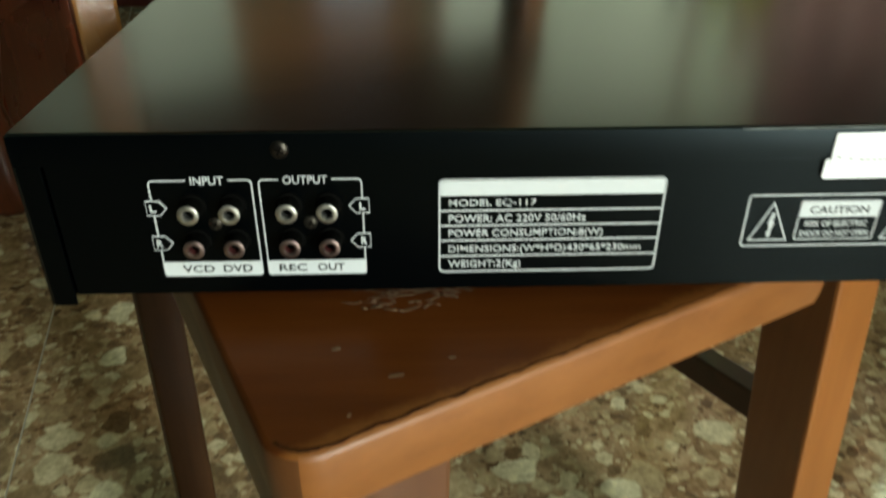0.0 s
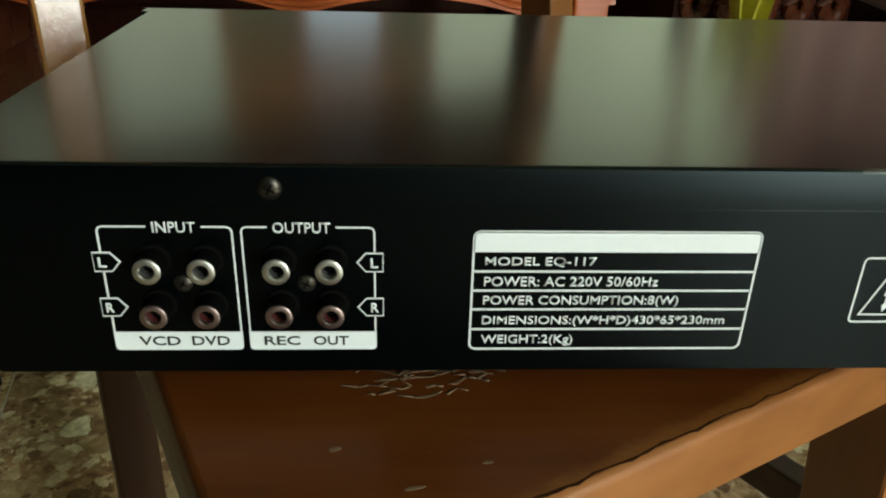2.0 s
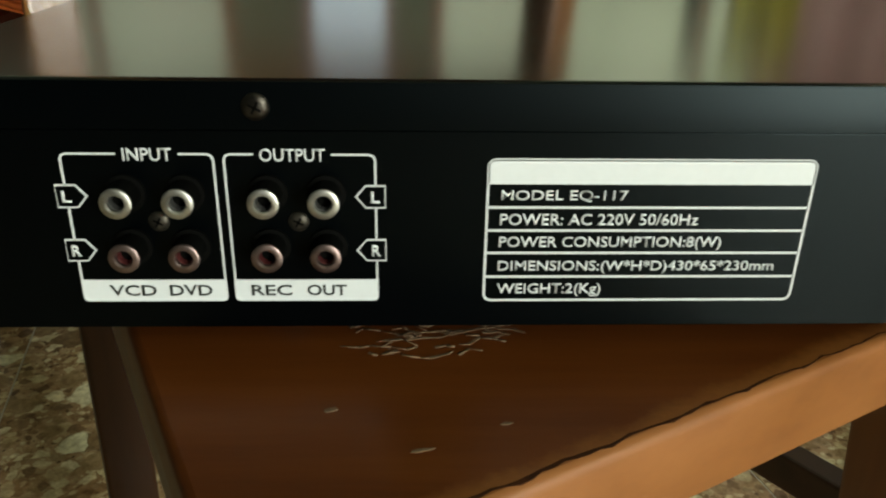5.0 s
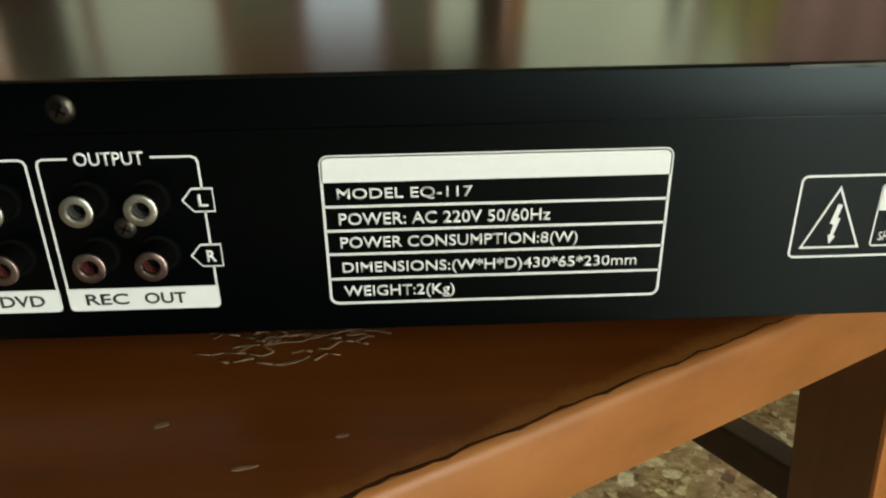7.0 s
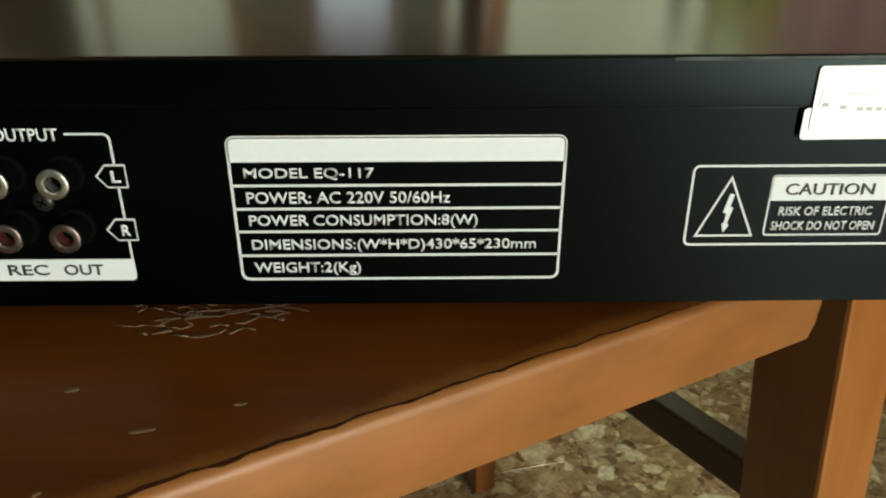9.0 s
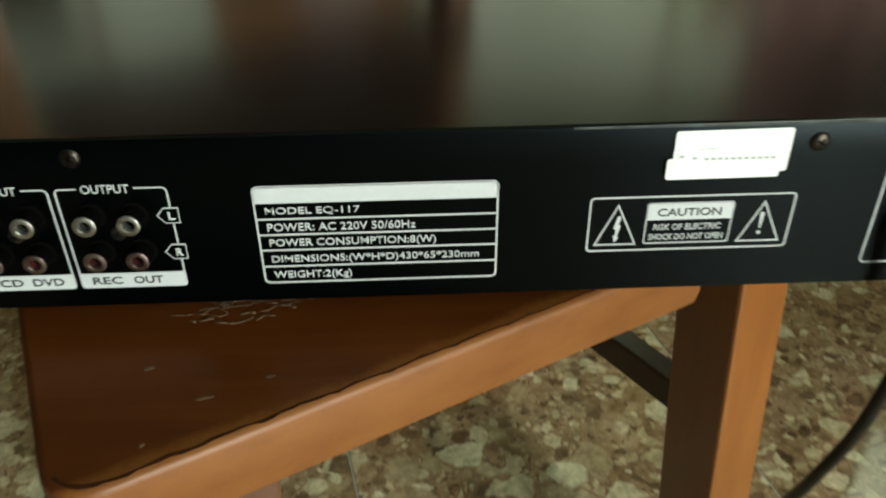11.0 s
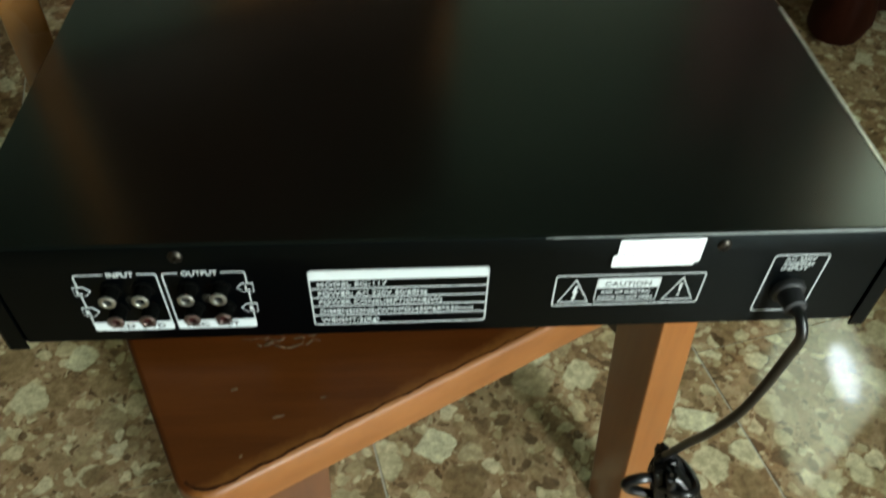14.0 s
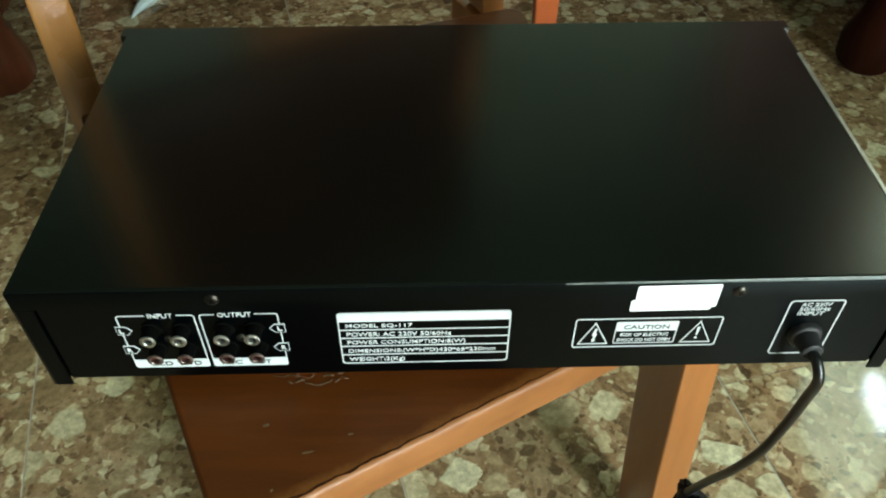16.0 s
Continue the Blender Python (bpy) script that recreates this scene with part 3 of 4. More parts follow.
part("worn_line", worn_line(rub), M_RUB, seat, "dark rubbed line along the edge")

# ---- the device ----
DX0, DX1, DZ0, DZ1, DY = -0.146, 0.2755, 0.4595, 0.5245, 0.2165
dev = thing("graphic_equalizer", (0.065, 0.11, SEAT), "flat black metal audio equalizer seen from its rear panel", "equalizer")


def cover_mesh():
    bm = bmesh.new()
    out = [(-0.0012, 0.5128), (-0.0012, DZ1 - 0.0016), (-0.0008, DZ1 - 0.0005), (0.0004, DZ1), (0.0012, DZ1), (DY, DZ1)]
    inn = [(DY, DZ1 - 0.001), (0.0006, DZ1 - 0.001), (-0.0001, DZ1 - 0.0018), (-0.0001, 0.5128)]
    prof = out + inn
    a = [bm.verts.new((DX0 + 0.0006, y, z)) for y, z in prof]
    b = [bm.verts.new((DX1 - 0.0018, y, z)) for y, z in prof]
    k = len(prof)
    for i in range(k):
        bm.faces.new((a[i], b[i], b[(i + 1) % k], a[(i + 1) % k]))
    bm.faces.new(a)
    bm.faces.new(list(reversed(b)))
    return bm


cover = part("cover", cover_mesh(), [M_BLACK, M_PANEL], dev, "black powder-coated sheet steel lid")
# front flange gets the panel's blacker, duller finish, which keeps glare off it
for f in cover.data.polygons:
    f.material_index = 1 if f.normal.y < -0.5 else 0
part("worn_edge", prism([(0.105, -0.0012, DZ1 - 0.001), (DX1 - 0.004, -0.0012, DZ1 - 0.0013), (DX1 - 0.004, 0.0002, DZ1 - 0.0002), (0.105, -0.0004, DZ1 - 0.0006)], [(0.105, -0.00122, DZ1 - 0.0009), (DX1 - 0.004, -0.0014, DZ1 - 0.0009), (DX1 - 0.004, -0.0003, DZ1 + 0.0003), (0.105, -0.0008, DZ1 - 0.0003)]), M_SCUFF, cover, "pale scuffed edge")
part("worn_edge", box((DX1 - 0.0022, 0.012, DZ1 - 0.0006), (DX1 + 0.0002, DY - 0.03, DZ1 + 0.0005), 0.0003), M_BRIGHTEDGE, cover, "bright bare edge")
part("side_plate", box((DX0, -0.001, 0.4555), (DX0 + 0.0012, DY, DZ1 - 0.0004), 0.0005), M_BLACK, dev)
part("side_plate", box((DX1 - 0.002, -0.001, 0.4555), (DX1, DY, DZ1 + 0.0001), 0.0008, 3), M_BLACK, dev)
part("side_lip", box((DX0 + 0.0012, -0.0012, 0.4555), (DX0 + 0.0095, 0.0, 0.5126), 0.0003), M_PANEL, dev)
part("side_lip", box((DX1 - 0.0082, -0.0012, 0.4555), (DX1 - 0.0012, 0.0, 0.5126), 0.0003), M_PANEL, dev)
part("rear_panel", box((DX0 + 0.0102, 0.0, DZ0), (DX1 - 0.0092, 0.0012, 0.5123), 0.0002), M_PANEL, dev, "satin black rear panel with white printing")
part("bottom_pan", box((DX0 + 0.0016, 0.0013, DZ0 - 0.0005), (DX1 - 0.0016, DY - 0.001, DZ0 + 0.0007)), M_BLACK, dev)
part("front_panel", box((-0.1495, DY, 0.4575), (0.279, 0.2265, DZ1 - 0.0002), 0.0004), M_BLACK, dev, "thick black front panel")
for fx, fy in ((-0.055, 0.03), (0.13, 0.03), (-0.06, 0.19), (0.09, 0.19)):
    part("foot", lathe([(0.0085, 0.0), (0.0095, 0.001), (0.0095, 0.0085), (0.009, 0.0091)], (fx, fy, SEAT)), M_RUBBER, dev)

PY = -0.0002


def flat(outline, y=0.0, thick=0.0003, holes=None):
    """A thin printed layer on the rear panel from an outline of (x, z)."""
    return prism([(x, y, z) for x, z in outline], [(x, y - thick, z) for x, z in outline])


def rrect(x0, x1, z0, z1, r, seg=4, which=(1, 1, 1, 1)):
    pts = []
    for (cx, cz, a0), on in zip(((x1 - r, z1 - r, 0), (x0 + r, z1 - r, 90), (x0 + r, z0 + r, 180), (x1 - r, z0 + r, 270)), which):
        if on:
            for k in range(seg + 1):
                a = radians(a0 + 90 * k / seg)
                pts.append((cx + r * math.cos(a), cz + r * math.sin(a)))
        else:
            pts.append((cx + (r if a0 in (0, 270) else -r), cz + (r if a0 in (0, 90) else -r)))
    return pts


def stroke(pts, w, closed=False, y=0.0, thick=0.0003):
    """A printed line of width w along points (x, z)."""
    bm = bmesh.new()
    k = len(pts)
    left, right = [], []
    for i in range(k):
        p = Vector(pts[i])
        a = Vector(pts[i - 1]) if (i or closed) else p
        b = Vector(pts[(i + 1) % k]) if (i < k - 1 or closed) else p
        d0, d1 = (p - a), (b - p)
        d0 = d0.normalized() if d0.length > 1e-9 else d1.normalized()
        d1 = d1.normalized() if d1.length > 1e-9 else d0
        n = Vector((-(d0 + d1).y, (d0 + d1).x)).normalized()
        s = w / 2 / max(0.4, n.dot(Vector((-d0.y, d0.x))))
        left.append(p + n * s)
        right.append(p - n * s)
    rows = [[bm.verts.new((q.x, yy, q.y)) for q in side] for side, yy in ((left, y), (left, y - thick), (right, y - thick), (right, y))]
    rng = range(k if closed else k - 1)
    for r0, r1 in zip(rows, rows[1:] + rows[:1]):
        for i in rng:
            j = (i + 1) % k
            bm.faces.new((r0[i], r0[j], r1[j], r1[i]))
    if not closed:
        bm.faces.new([r[0] for r in rows])
        bm.faces.new([r[-1] for r in reversed(rows)])
    return bm


def lettering(text, x0, x1, z0, z1, material, parent, bold=0.0, y=PY, shear=0.0, name="lettering"):
    """Words in the built-in font, stretched to the box (x0, x1, z0, z1) of the panel."""
    cu = bpy.data.curves.new("lettering", "FONT")
    cu.body, cu.size, cu.offset, cu.extrude, cu.resolution_u, cu.shear = text, 1.0, bold, 0.0, 3, shear
    tmp = bpy.data.objects.new("lettering", cu)
    scene.collection.objects.link(tmp)
    bpy.context.view_layer.update()
    me = bpy.data.meshes.new_from_object(tmp.evaluated_get(bpy.context.evaluated_depsgraph_get()))
    bpy.data.objects.remove(tmp)
    xs = [v.co.x for v in me.vertices]
    zs = [v.co.y for v in me.vertices]
    sx, sz = (x1 - x0) / (max(xs) - min(xs)), (z1 - z0) / (max(zs) - min(zs))
    mx, mz = min(xs), min(zs)
    bm = bmesh.new()
    bm.from_mesh(me)
    bpy.data.meshes.remove(me)
    for v in bm.verts:
        v.co = Vector((x0 + (v.co.x - mx) * sx, y, z0 + (v.co.y - mz) * sz))
    ext = bmesh.ops.extrude_face_region(bm, geom=bm.faces[:])
    for v in [g for g in ext["geom"] if isinstance(g, bmesh.types.BMVert)]:
        v.co.y -= 0.0003
    return part(name, bm, material, parent, smooth=False)


def sockets(x0, x1, gap0, gap1, title, tx0, tx1, words, tags, side):
    """One group of four jacks with its printed frame."""
    zt, zb, r = 0.5065, 0.4672, 0.0014
    left = [(gap0, zt), (x0 + r, zt), (x0 + r * 0.3, zt - r * 0.3), (x0, zt - r), (x0, zb + 0.006)]
    right = [(gap1, zt), (x1 - r, zt), (x1 - r * 0.3, zt - r * 0.3), (x1, zt - r), (x1, zb + 0.006)]
    part("printed_frame", stroke(left, 0.00048), M_WHITE, dev)
    part("printed_frame", stroke(right, 0.00048), M_WHITE, dev)
    band = part("printed_band", flat(rrect(x0 - 0.0003, x1 + 0.0003, zb, 0.4733, 0.0012, 4, (0, 0, 1, 1))), M_WHITE, dev, "white band with dark lettering")
    lettering(title, tx0, tx1, 0.5048, 0.508, M_WHITE, dev, 0.007)
    for w, a, b in words:
        lettering(w, a, b, 0.4689, 0.4719, M_INK, band, 0.008, -0.00032)
    for z, ch in ((0.4958, "L"), (0.4815, "R")):
        x = x0 if side < 0 else x1
        s = -side
        a, b, c = x - 0.0022 * s, x + 0.0024 * s, x + 0.0048 * s
        part("printed_tag", stroke([(a, z + 0.0028), (b, z + 0.0028), (c, z), (b, z - 0.0028), (a, z - 0.0028)], 0.00045, True, 0.0), M_WHITE, dev)
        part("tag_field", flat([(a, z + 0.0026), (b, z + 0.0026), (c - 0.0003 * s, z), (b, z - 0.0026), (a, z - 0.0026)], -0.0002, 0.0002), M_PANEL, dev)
        m = (a + b) / 2
        lettering(ch, m - 0.0011, m + 0.0011, z - 0.0015, z + 0.0015, M_WHITE, dev, 0.02, -0.0004)


sockets(-0.1015, -0.0657, -0.0885, -0.0738, "INPUT", -0.0868, -0.0753, (("VCD", -0.0948, -0.0832), ("DVD", -0.0798, -0.0692)), "", -1)
sockets(-0.0632, -0.0272, -0.0562, -0.0377, "OUTPUT", -0.0547, -0.0391, (("REC", -0.0592, -0.0490), ("OUT", -0.0450, -0.0350)), "", 1)

for x in (-0.0873, -0.0731, -0.0533, -0.0392):
    for z, m, word in ((0.4967, M_INSW, "pale"), (0.4827, M_PLR, "red")):
        j = part("jack", lathe([(0.0048, -0.0003), (0.0048, 0.0011), (0.0038, 0.0012), (0.0036, 0.0076), (0.0024, 0.0077), (0.0021, 0.007), (0.0021, 0.0035)], (x, 0, z), "Y", 28), M_HOLE, dev, "black phono jack with a plated ring and " + word + " insulator")
        part("ring", lathe([(0.0036, 0.0073), (0.0038, 0.0076), (0.0037, 0.0081), (0.0034, 0.0083), (0.0023, 0.0083), (0.002, 0.0079), (0.002, 0.0066)], (x, 0, z), "Y", 28, False), M_STEEL if word == "pale" else M_STEELR, j)
        part("insulator", lathe([(0.0021, 0.003), (0.0021, 0.0066), (0.002, 0.0067), (0.0019, 0.0067), (0.0018, 0.0064), (0.0018, 0.004)], (x, 0, z), "Y", 24), m, j)
        part("contact_hole", lathe([(0.00182, 0.003), (0.00182, 0.0046)], (x, 0, z), "Y", 16), M_HOLE, j)


def screw(x, z, r, material, y=0.0):
    s = part("screw", lathe([(r, -0.0002), (r, 0.0004), (r * 0.86, r * 0.3), (r * 0.55, r * 0.42), (r * 0.2, r * 0.46)], (x, y, z), "Y", 24), material, dev, "domed cross-head screw")
    for a in (0.5, 0.5 + math.pi / 2):
        m = Matrix.Translation((x, y - r * 0.45, z)) @ Euler((0, a, 0)).to_matrix().to_4x4()
        part("slot", box((-r * 0.5, -r * 0.05, -r * 0.09), (r * 0.5, r * 0.05, r * 0.09), m=m), M_HOLE, s)


screw(-0.0545, 0.5183, 0.0033, M_SCREW, -0.0012)
screw(0.1858, 0.5172, 0.0033, M_SCREW, -0.0012)
screw(-0.0803, 0.4893, 0.0026, M_BSCREW)
screw(-0.0463, 0.4893, 0.0026, M_BSCREW)

# rating label
LX0, LX1, LZ0, LZ1 = 0.0003, 0.0815, 0.4672, 0.5055
part("printed_frame", stroke(rrect(LX0, LX1, LZ0, LZ1, 0.0018), 0.0006, True), M_WHITE, dev)
part("printed_band", flat(rrect(LX0, LX1, 0.4992, LZ1, 0.0018, 4, (1, 1, 0, 0))), M_WHITE, dev, "blank white heading bar")
for z in (0.4931, 0.4869, 0.4807, 0.4740):
    part("printed_line", stroke([(LX0, z), (LX1, z)], 0.0006), M_WHITE, dev)
for text, x1, z in (("MODEL EQ-117", 0.0352, 0.4946), ("POWER: AC 220V 50/60Hz", 0.0537, 0.4884), ("POWER CONSUMPTION:8(W)", 0.0606, 0.4822), ("DIMENSIONS:(W*H*D)430*65*230mm", 0.0755, 0.4756), ("WEIGHT:2(Kg)", 0.0308, 0.4690)):
    low = 0.0007 if "(" in text else 0.0
    lettering(text, 0.0036, x1, z - low, z + 0.0031, M_WHITE, dev, 0.007)

# warning panel
part("printed_frame", stroke(rrect(0.1132, 0.1834, 0.4764, 0.4976, 0.0014), 0.00055, True), M_WHITE, dev)
part("printed_frame", stroke(rrect(0.1330, 0.1626, 0.4790, 0.4950, 0.0008), 0.0004, True), M_WHITE, dev)
cb = part("printed_band", flat(rrect(0.1330, 0.1626, 0.4884, 0.4950, 0.0008, 3, (1, 1, 0, 0))), M_WHITE, dev, "white band with dark lettering")
lettering("CAUTION", 0.1366, 0.1585, 0.4900, 0.4930, M_INK, cb, 0.0, -0.00032)
lettering("RISK OF ELECTRIC", 0.1358, 0.1592, 0.4844, 0.4868, M_WHITE, dev, 0.01)
lettering("SHOCK DO NOT OPEN", 0.1345, 0.1606, 0.4804, 0.4828, M_WHITE, dev, 0.01)
for a, m, b in ((0.1158, 0.1228, 0.1300), (0.1660, 0.1732, 0.1806)):
    part("warning_triangle", stroke([(a, 0.4789), (b, 0.4789), (m, 0.4945)], 0.0005, True), M_WHITE, dev)
part("flash_mark", flat([(0.1230, 0.4903), (0.1242, 0.4901), (0.1235, 0.4868), (0.1243, 0.4865), (0.1233, 0.4822), (0.1239, 0.4818), (0.1227, 0.4798), (0.1220, 0.4822), (0.1226, 0.4824), (0.1228, 0.4850), (0.1219, 0.4853)]), M_WHITE, dev)
part("exclamation_mark", flat([(0.1725, 0.4903), (0.1739, 0.4903), (0.1735, 0.4842), (0.1729, 0.4842)]), M_WHITE, dev)
part("exclamation_mark", flat([(0.1732 + 0.0007 * math.cos(k * 0.6283), 0.4822 + 0.0007 * math.sin(k * 0.6283)) for k in range(10)]), M_WHITE, dev)

# mains input
part("printed_frame", stroke(rrect(0.2128, 0.2386, 0.4682, 0.5081, 0.0018), 0.0006, True), M_WHITE, dev)
for text, z, x1 in (("AC 220V", 0.5042, 0.2327), ("50/60Hz", 0.5010, 0.2329), ("INPUT", 0.4978, 0.2310)):
    lettering(text, 0.2182, x1, z, z + 0.0025, M_WHITE, dev, 0.007)
part("cord_grip", lathe([(0.0082, -0.0005), (0.0082, 0.002), (0.0074, 0.0032), (0.006, 0.0036), (0.0052, 0.012), (0.0045, 0.0125)], (0.2262, 0, 0.4838), "Y", 28), M_RUBBER, dev, "black moulded strain relief")

# paper stickers over the seam
def sticker(x0, x1, z0, z1, tilt, y):
    m = Matrix.Translation(((x0 + x1) / 2, y, (z0 + z1) / 2)) @ Euler((0, radians(tilt), 0)).to_matrix().to_4x4()
    pts = rrect(-(x1 - x0) / 2, (x1 - x0) / 2, -(z1 - z0) / 2, (z1 - z0) / 2, 0.001)
    bm = flat(pts, 0, 0.0002)
    bmesh.ops.transform(bm, matrix=m, verts=bm.verts)
    return part("sticker", bm, M_PAPER, dev, "blank white paper sticker")


sticker(0.1366, 0.1745, 0.5048, 0.5125, -0.4, -0.0014)
st = sticker(0.1382, 0.1765, 0.5070, 0.5225, -0.6, -0.0017)
for a, b, z in ((0.1402, 0.1435, 0.5128), (0.1445, 0.1475, 0.5122), (0.1485, 0.1730, 0.5118)):
    for k in range(max(1, int((b - a) / 0.0022))):
        part("illegible_print", flat([(a + k * 0.0022, z), (a + k * 0.0022 + 0.0015, z), (a + k * 0.0022 + 0.0015, z + 0.0009), (a + k * 0.0022, z + 0.0009)], -0.0019, 0.0001), M_GREYINK, st)
part("illegible_print", stroke([(0.1463, 0.5150), (0.1463, 0.5158), (0.152, 0.516)], 0.0002, False, -0.0019, 0.0001), M_GREYINK, st)
part("illegible_print", stroke([(0.1398, 0.5168), (0.1394, 0.5125)], 0.0002, False, -0.0019, 0.0001), M_GREYINK, st)

# ---- power cord ----
cord = thing("power_cord", (0.2262, -0.012, 0.4838), "black mains cord hanging from the device in a tied bundle", "power cord")
path = spline([(0.2262, -0.0115, 0.4838), (0.2272, -0.0175, 0.4822), (0.2288, -0.0215, 0.474), (0.23, -0.019, 0.456), (0.229, -0.016, 0.423), (0.2265, -0.0125, 0.393), (0.2225, -0.004, 0.358), (0.2215, 0.01, 0.32), (0.2205, 0.0245, 0.277)], 9)
part("cable", add_tube(bmesh.new(), path, 0.0027, 12), M_CORD, cord)
rnd = random.Random(8)
KNOT = Vector((0.2245, 0.0225, 0.268))
AXIS = Vector((0.03, -0.028, -0.075)).normalized()
ACROSS = AXIS.cross(Vector((0.2, -0.75, 0.6))).normalized()
DEEP = AXIS.cross(ACROSS).normalized()
for i in range(8):
    wide, tall = rnd.uniform(0.016, 0.026), rnd.uniform(0.078, 0.095)
    mid = KNOT + AXIS * (tall - 0.004 + rnd.uniform(0, 0.008)) + ACROSS * rnd.uniform(-0.006, 0.006) + DEEP * (0.0042 * (i - 3.5))
    skew = rnd.uniform(-0.1, 0.1)
    pts = []
    for k in range(33):
        a = 2 * math.pi * k / 32
        l = -tall * math.cos(a)
        pinch = 0.35 + 0.65 * (0.5 - 0.5 * math.cos(a)) ** 0.6
        pts.append(mid + AXIS * l + ACROSS * (wide * pinch * math.sin(a) + skew * l * 0.3) + DEEP * 0.004 * math.sin(a + i))
    part("cable_loop", add_tube(bmesh.new(), pts, 0.0036, 10), M_CORD, cord)
collar = [KNOT + AXIS * 0.012 + ACROSS * (0.0125 * math.cos(a)) + DEEP * (0.02 * math.sin(a)) + AXIS * 0.004 * math.sin(2 * a) for a in [2 * math.pi * k / 24 for k in range(25)]]
part("cable_loop", add_tube(bmesh.new(), collar, 0.0031, 10), M_CORD, cord, "turn of cord wound round the bundle")
part("cable_loop", add_tube(bmesh.new(), spline([KNOT + ACROSS * 0.006 + AXIS * 0.02, KNOT + ACROSS * 0.006 - AXIS * 0.001 + DEEP * 0.004, KNOT - AXIS * 0.009, KNOT - ACROSS * 0.007 - AXIS * 0.001, KNOT - ACROSS * 0.007 + AXIS * 0.022], 7), 0.0031, 10), M_CORD, cord)
part("cable_loop", add_tube(bmesh.new(), spline([(0.224, 0.02, 0.252), (0.208, 0.017, 0.261), (0.1965, 0.0165, 0.256), (0.2, 0.0165, 0.246), (0.218, 0.016, 0.236), (0.234, 0.012, 0.222)], 8), 0.0038, 10), M_CORD, cord)


part("cable_loop", add_tube(bmesh.new(), spline([(0.226, 0.022, 0.25), (0.21, 0.0205, 0.254), (0.2, 0.02, 0.249), (0.205, 0.019, 0.24), (0.222, 0.018, 0.229), (0.24, 0.012, 0.215)], 8), 0.0038, 10), M_CORD, cord)


# ---- carved table behind ----
table = thing("carved_table", (-0.22, 1.2, 0), "glossy red-orange wooden coffee table with a carved scalloped apron", "table")
TX0, TX1, TY0, TY1, TZ = -0.78, 0.335, 0.93, 1.5, 0.497
part("tabletop", slab_outline([Vector((TX0, TY0)), Vector((TX1, TY0)), Vector((TX1, TY1)), Vector((TX0, TY1))], TZ - 0.022, TZ, [0.02] * 4, 6, 0.008), M_TABLE, table)


def scallop_apron(x0, x1, y, thick):
    """A board whose lower edge hangs in swags."""
    bm = bmesh.new()
    n = 96
    rows = []
    for i in range(n + 1):
        x = x0 + (x1 - x0) * i / n
        s = abs(math.sin(math.pi * (x + 0.165) / 0.34))
        zb = 0.384 + 0.032 * s ** 0.7
        rows.append([bm.verts.new((x, y, zb)), bm.verts.new((x, y, TZ - 0.022)), bm.verts.new((x, y + thick, TZ - 0.022)), bm.verts.new((x, y + thick, zb))])
    for a, b in zip(rows, rows[1:]):
        for k in range(4):
            bm.faces.new((a[k], a[(k + 1) % 4], b[(k + 1) % 4], b[k]))
    bm.faces.new(rows[0])
    bm.faces.new(list(reversed(rows[-1])))
    return bm


apron = part("apron", scallop_apron(TX0 + 0.03, TX1 - 0.05, TY0 + 0.035, 0.02), M_TABLE, table, "scalloped apron with carved swags")
for c in (-0.505, -0.165, 0.175):
    for k in range(4):
        w, h = 0.09 - 0.02 * k, 0.034 - 0.008 * k
        pts = [Vector((c + w * math.cos(a), TY0 + 0.034, 0.44 - h * math.sin(a))) for a in [math.pi * q / 14 for q in range(15)]]
        if c + w < TX1 - 0.05:
            part("carving", add_tube(bmesh.new(), pts, [0.002 + 0.0035 * math.sin(math.pi * (q + 0.5) / 15) for q in range(15)], 8), M_TABLE, apron)
    part("carving", lathe([(0.001, -0.002), (0.012, 0.002), (0.009, 0.007), (0.002, 0.009)], (c, TY0 + 0.035, 0.448), "Y", 14), M_TABLE, apron)
meander = [Vector((-0.34 + 0.37 * k / 90, TY0 + 0.0335, 0.446 + 0.011 * math.sin(k * 0.62) * (0.6 + 0.4 * math.sin(k * 0.21)))) for k in range(91)]
part("carving", add_tube(bmesh.new(), meander, 0.0026, 7), M_TABLE, apron, "carved meander")
for lx, ly in ((0.228, 0.945), (-0.72, 0.945), (0.228, 1.42), (-0.72, 1.42)):
    part("leg", prism([(lx, ly, 0), (lx + 0.032, ly, 0), (lx + 0.032, ly + 0.032, 0), (lx, ly + 0.032, 0)], [(lx - 0.008, ly - 0.004, TZ - 0.023), (lx + 0.044, ly - 0.004, TZ - 0.023), (lx + 0.044, ly + 0.044, TZ - 0.023), (lx - 0.008, ly + 0.044, TZ - 0.023)], 0.004), M_TABLE, table)


def cup(x, y, r, h):
    c = thing("cup", (x, y, TZ), "small white glazed cup standing on the table", "cup", "cups on the table")
    part("bowl", lathe([(r * 0.6, 0), (r * 0.62, 0.003), (r * 0.9, h * 0.5), (r, h), (r * 0.94, h), (r * 0.84, h * 0.5), (r * 0.5, 0.006)], (x, y, TZ), "Z", 24), M_CUP, c)
    pts = [(x + r * 0.85 + 0.016 * math.sin(a), y, TZ + h * 0.5 - 0.016 * math.cos(a)) for a in [math.pi * k / 8 for k in range(9)]]
    part("handle", add_tube(bmesh.new(), pts, 0.003, 8), M_CUP, c)


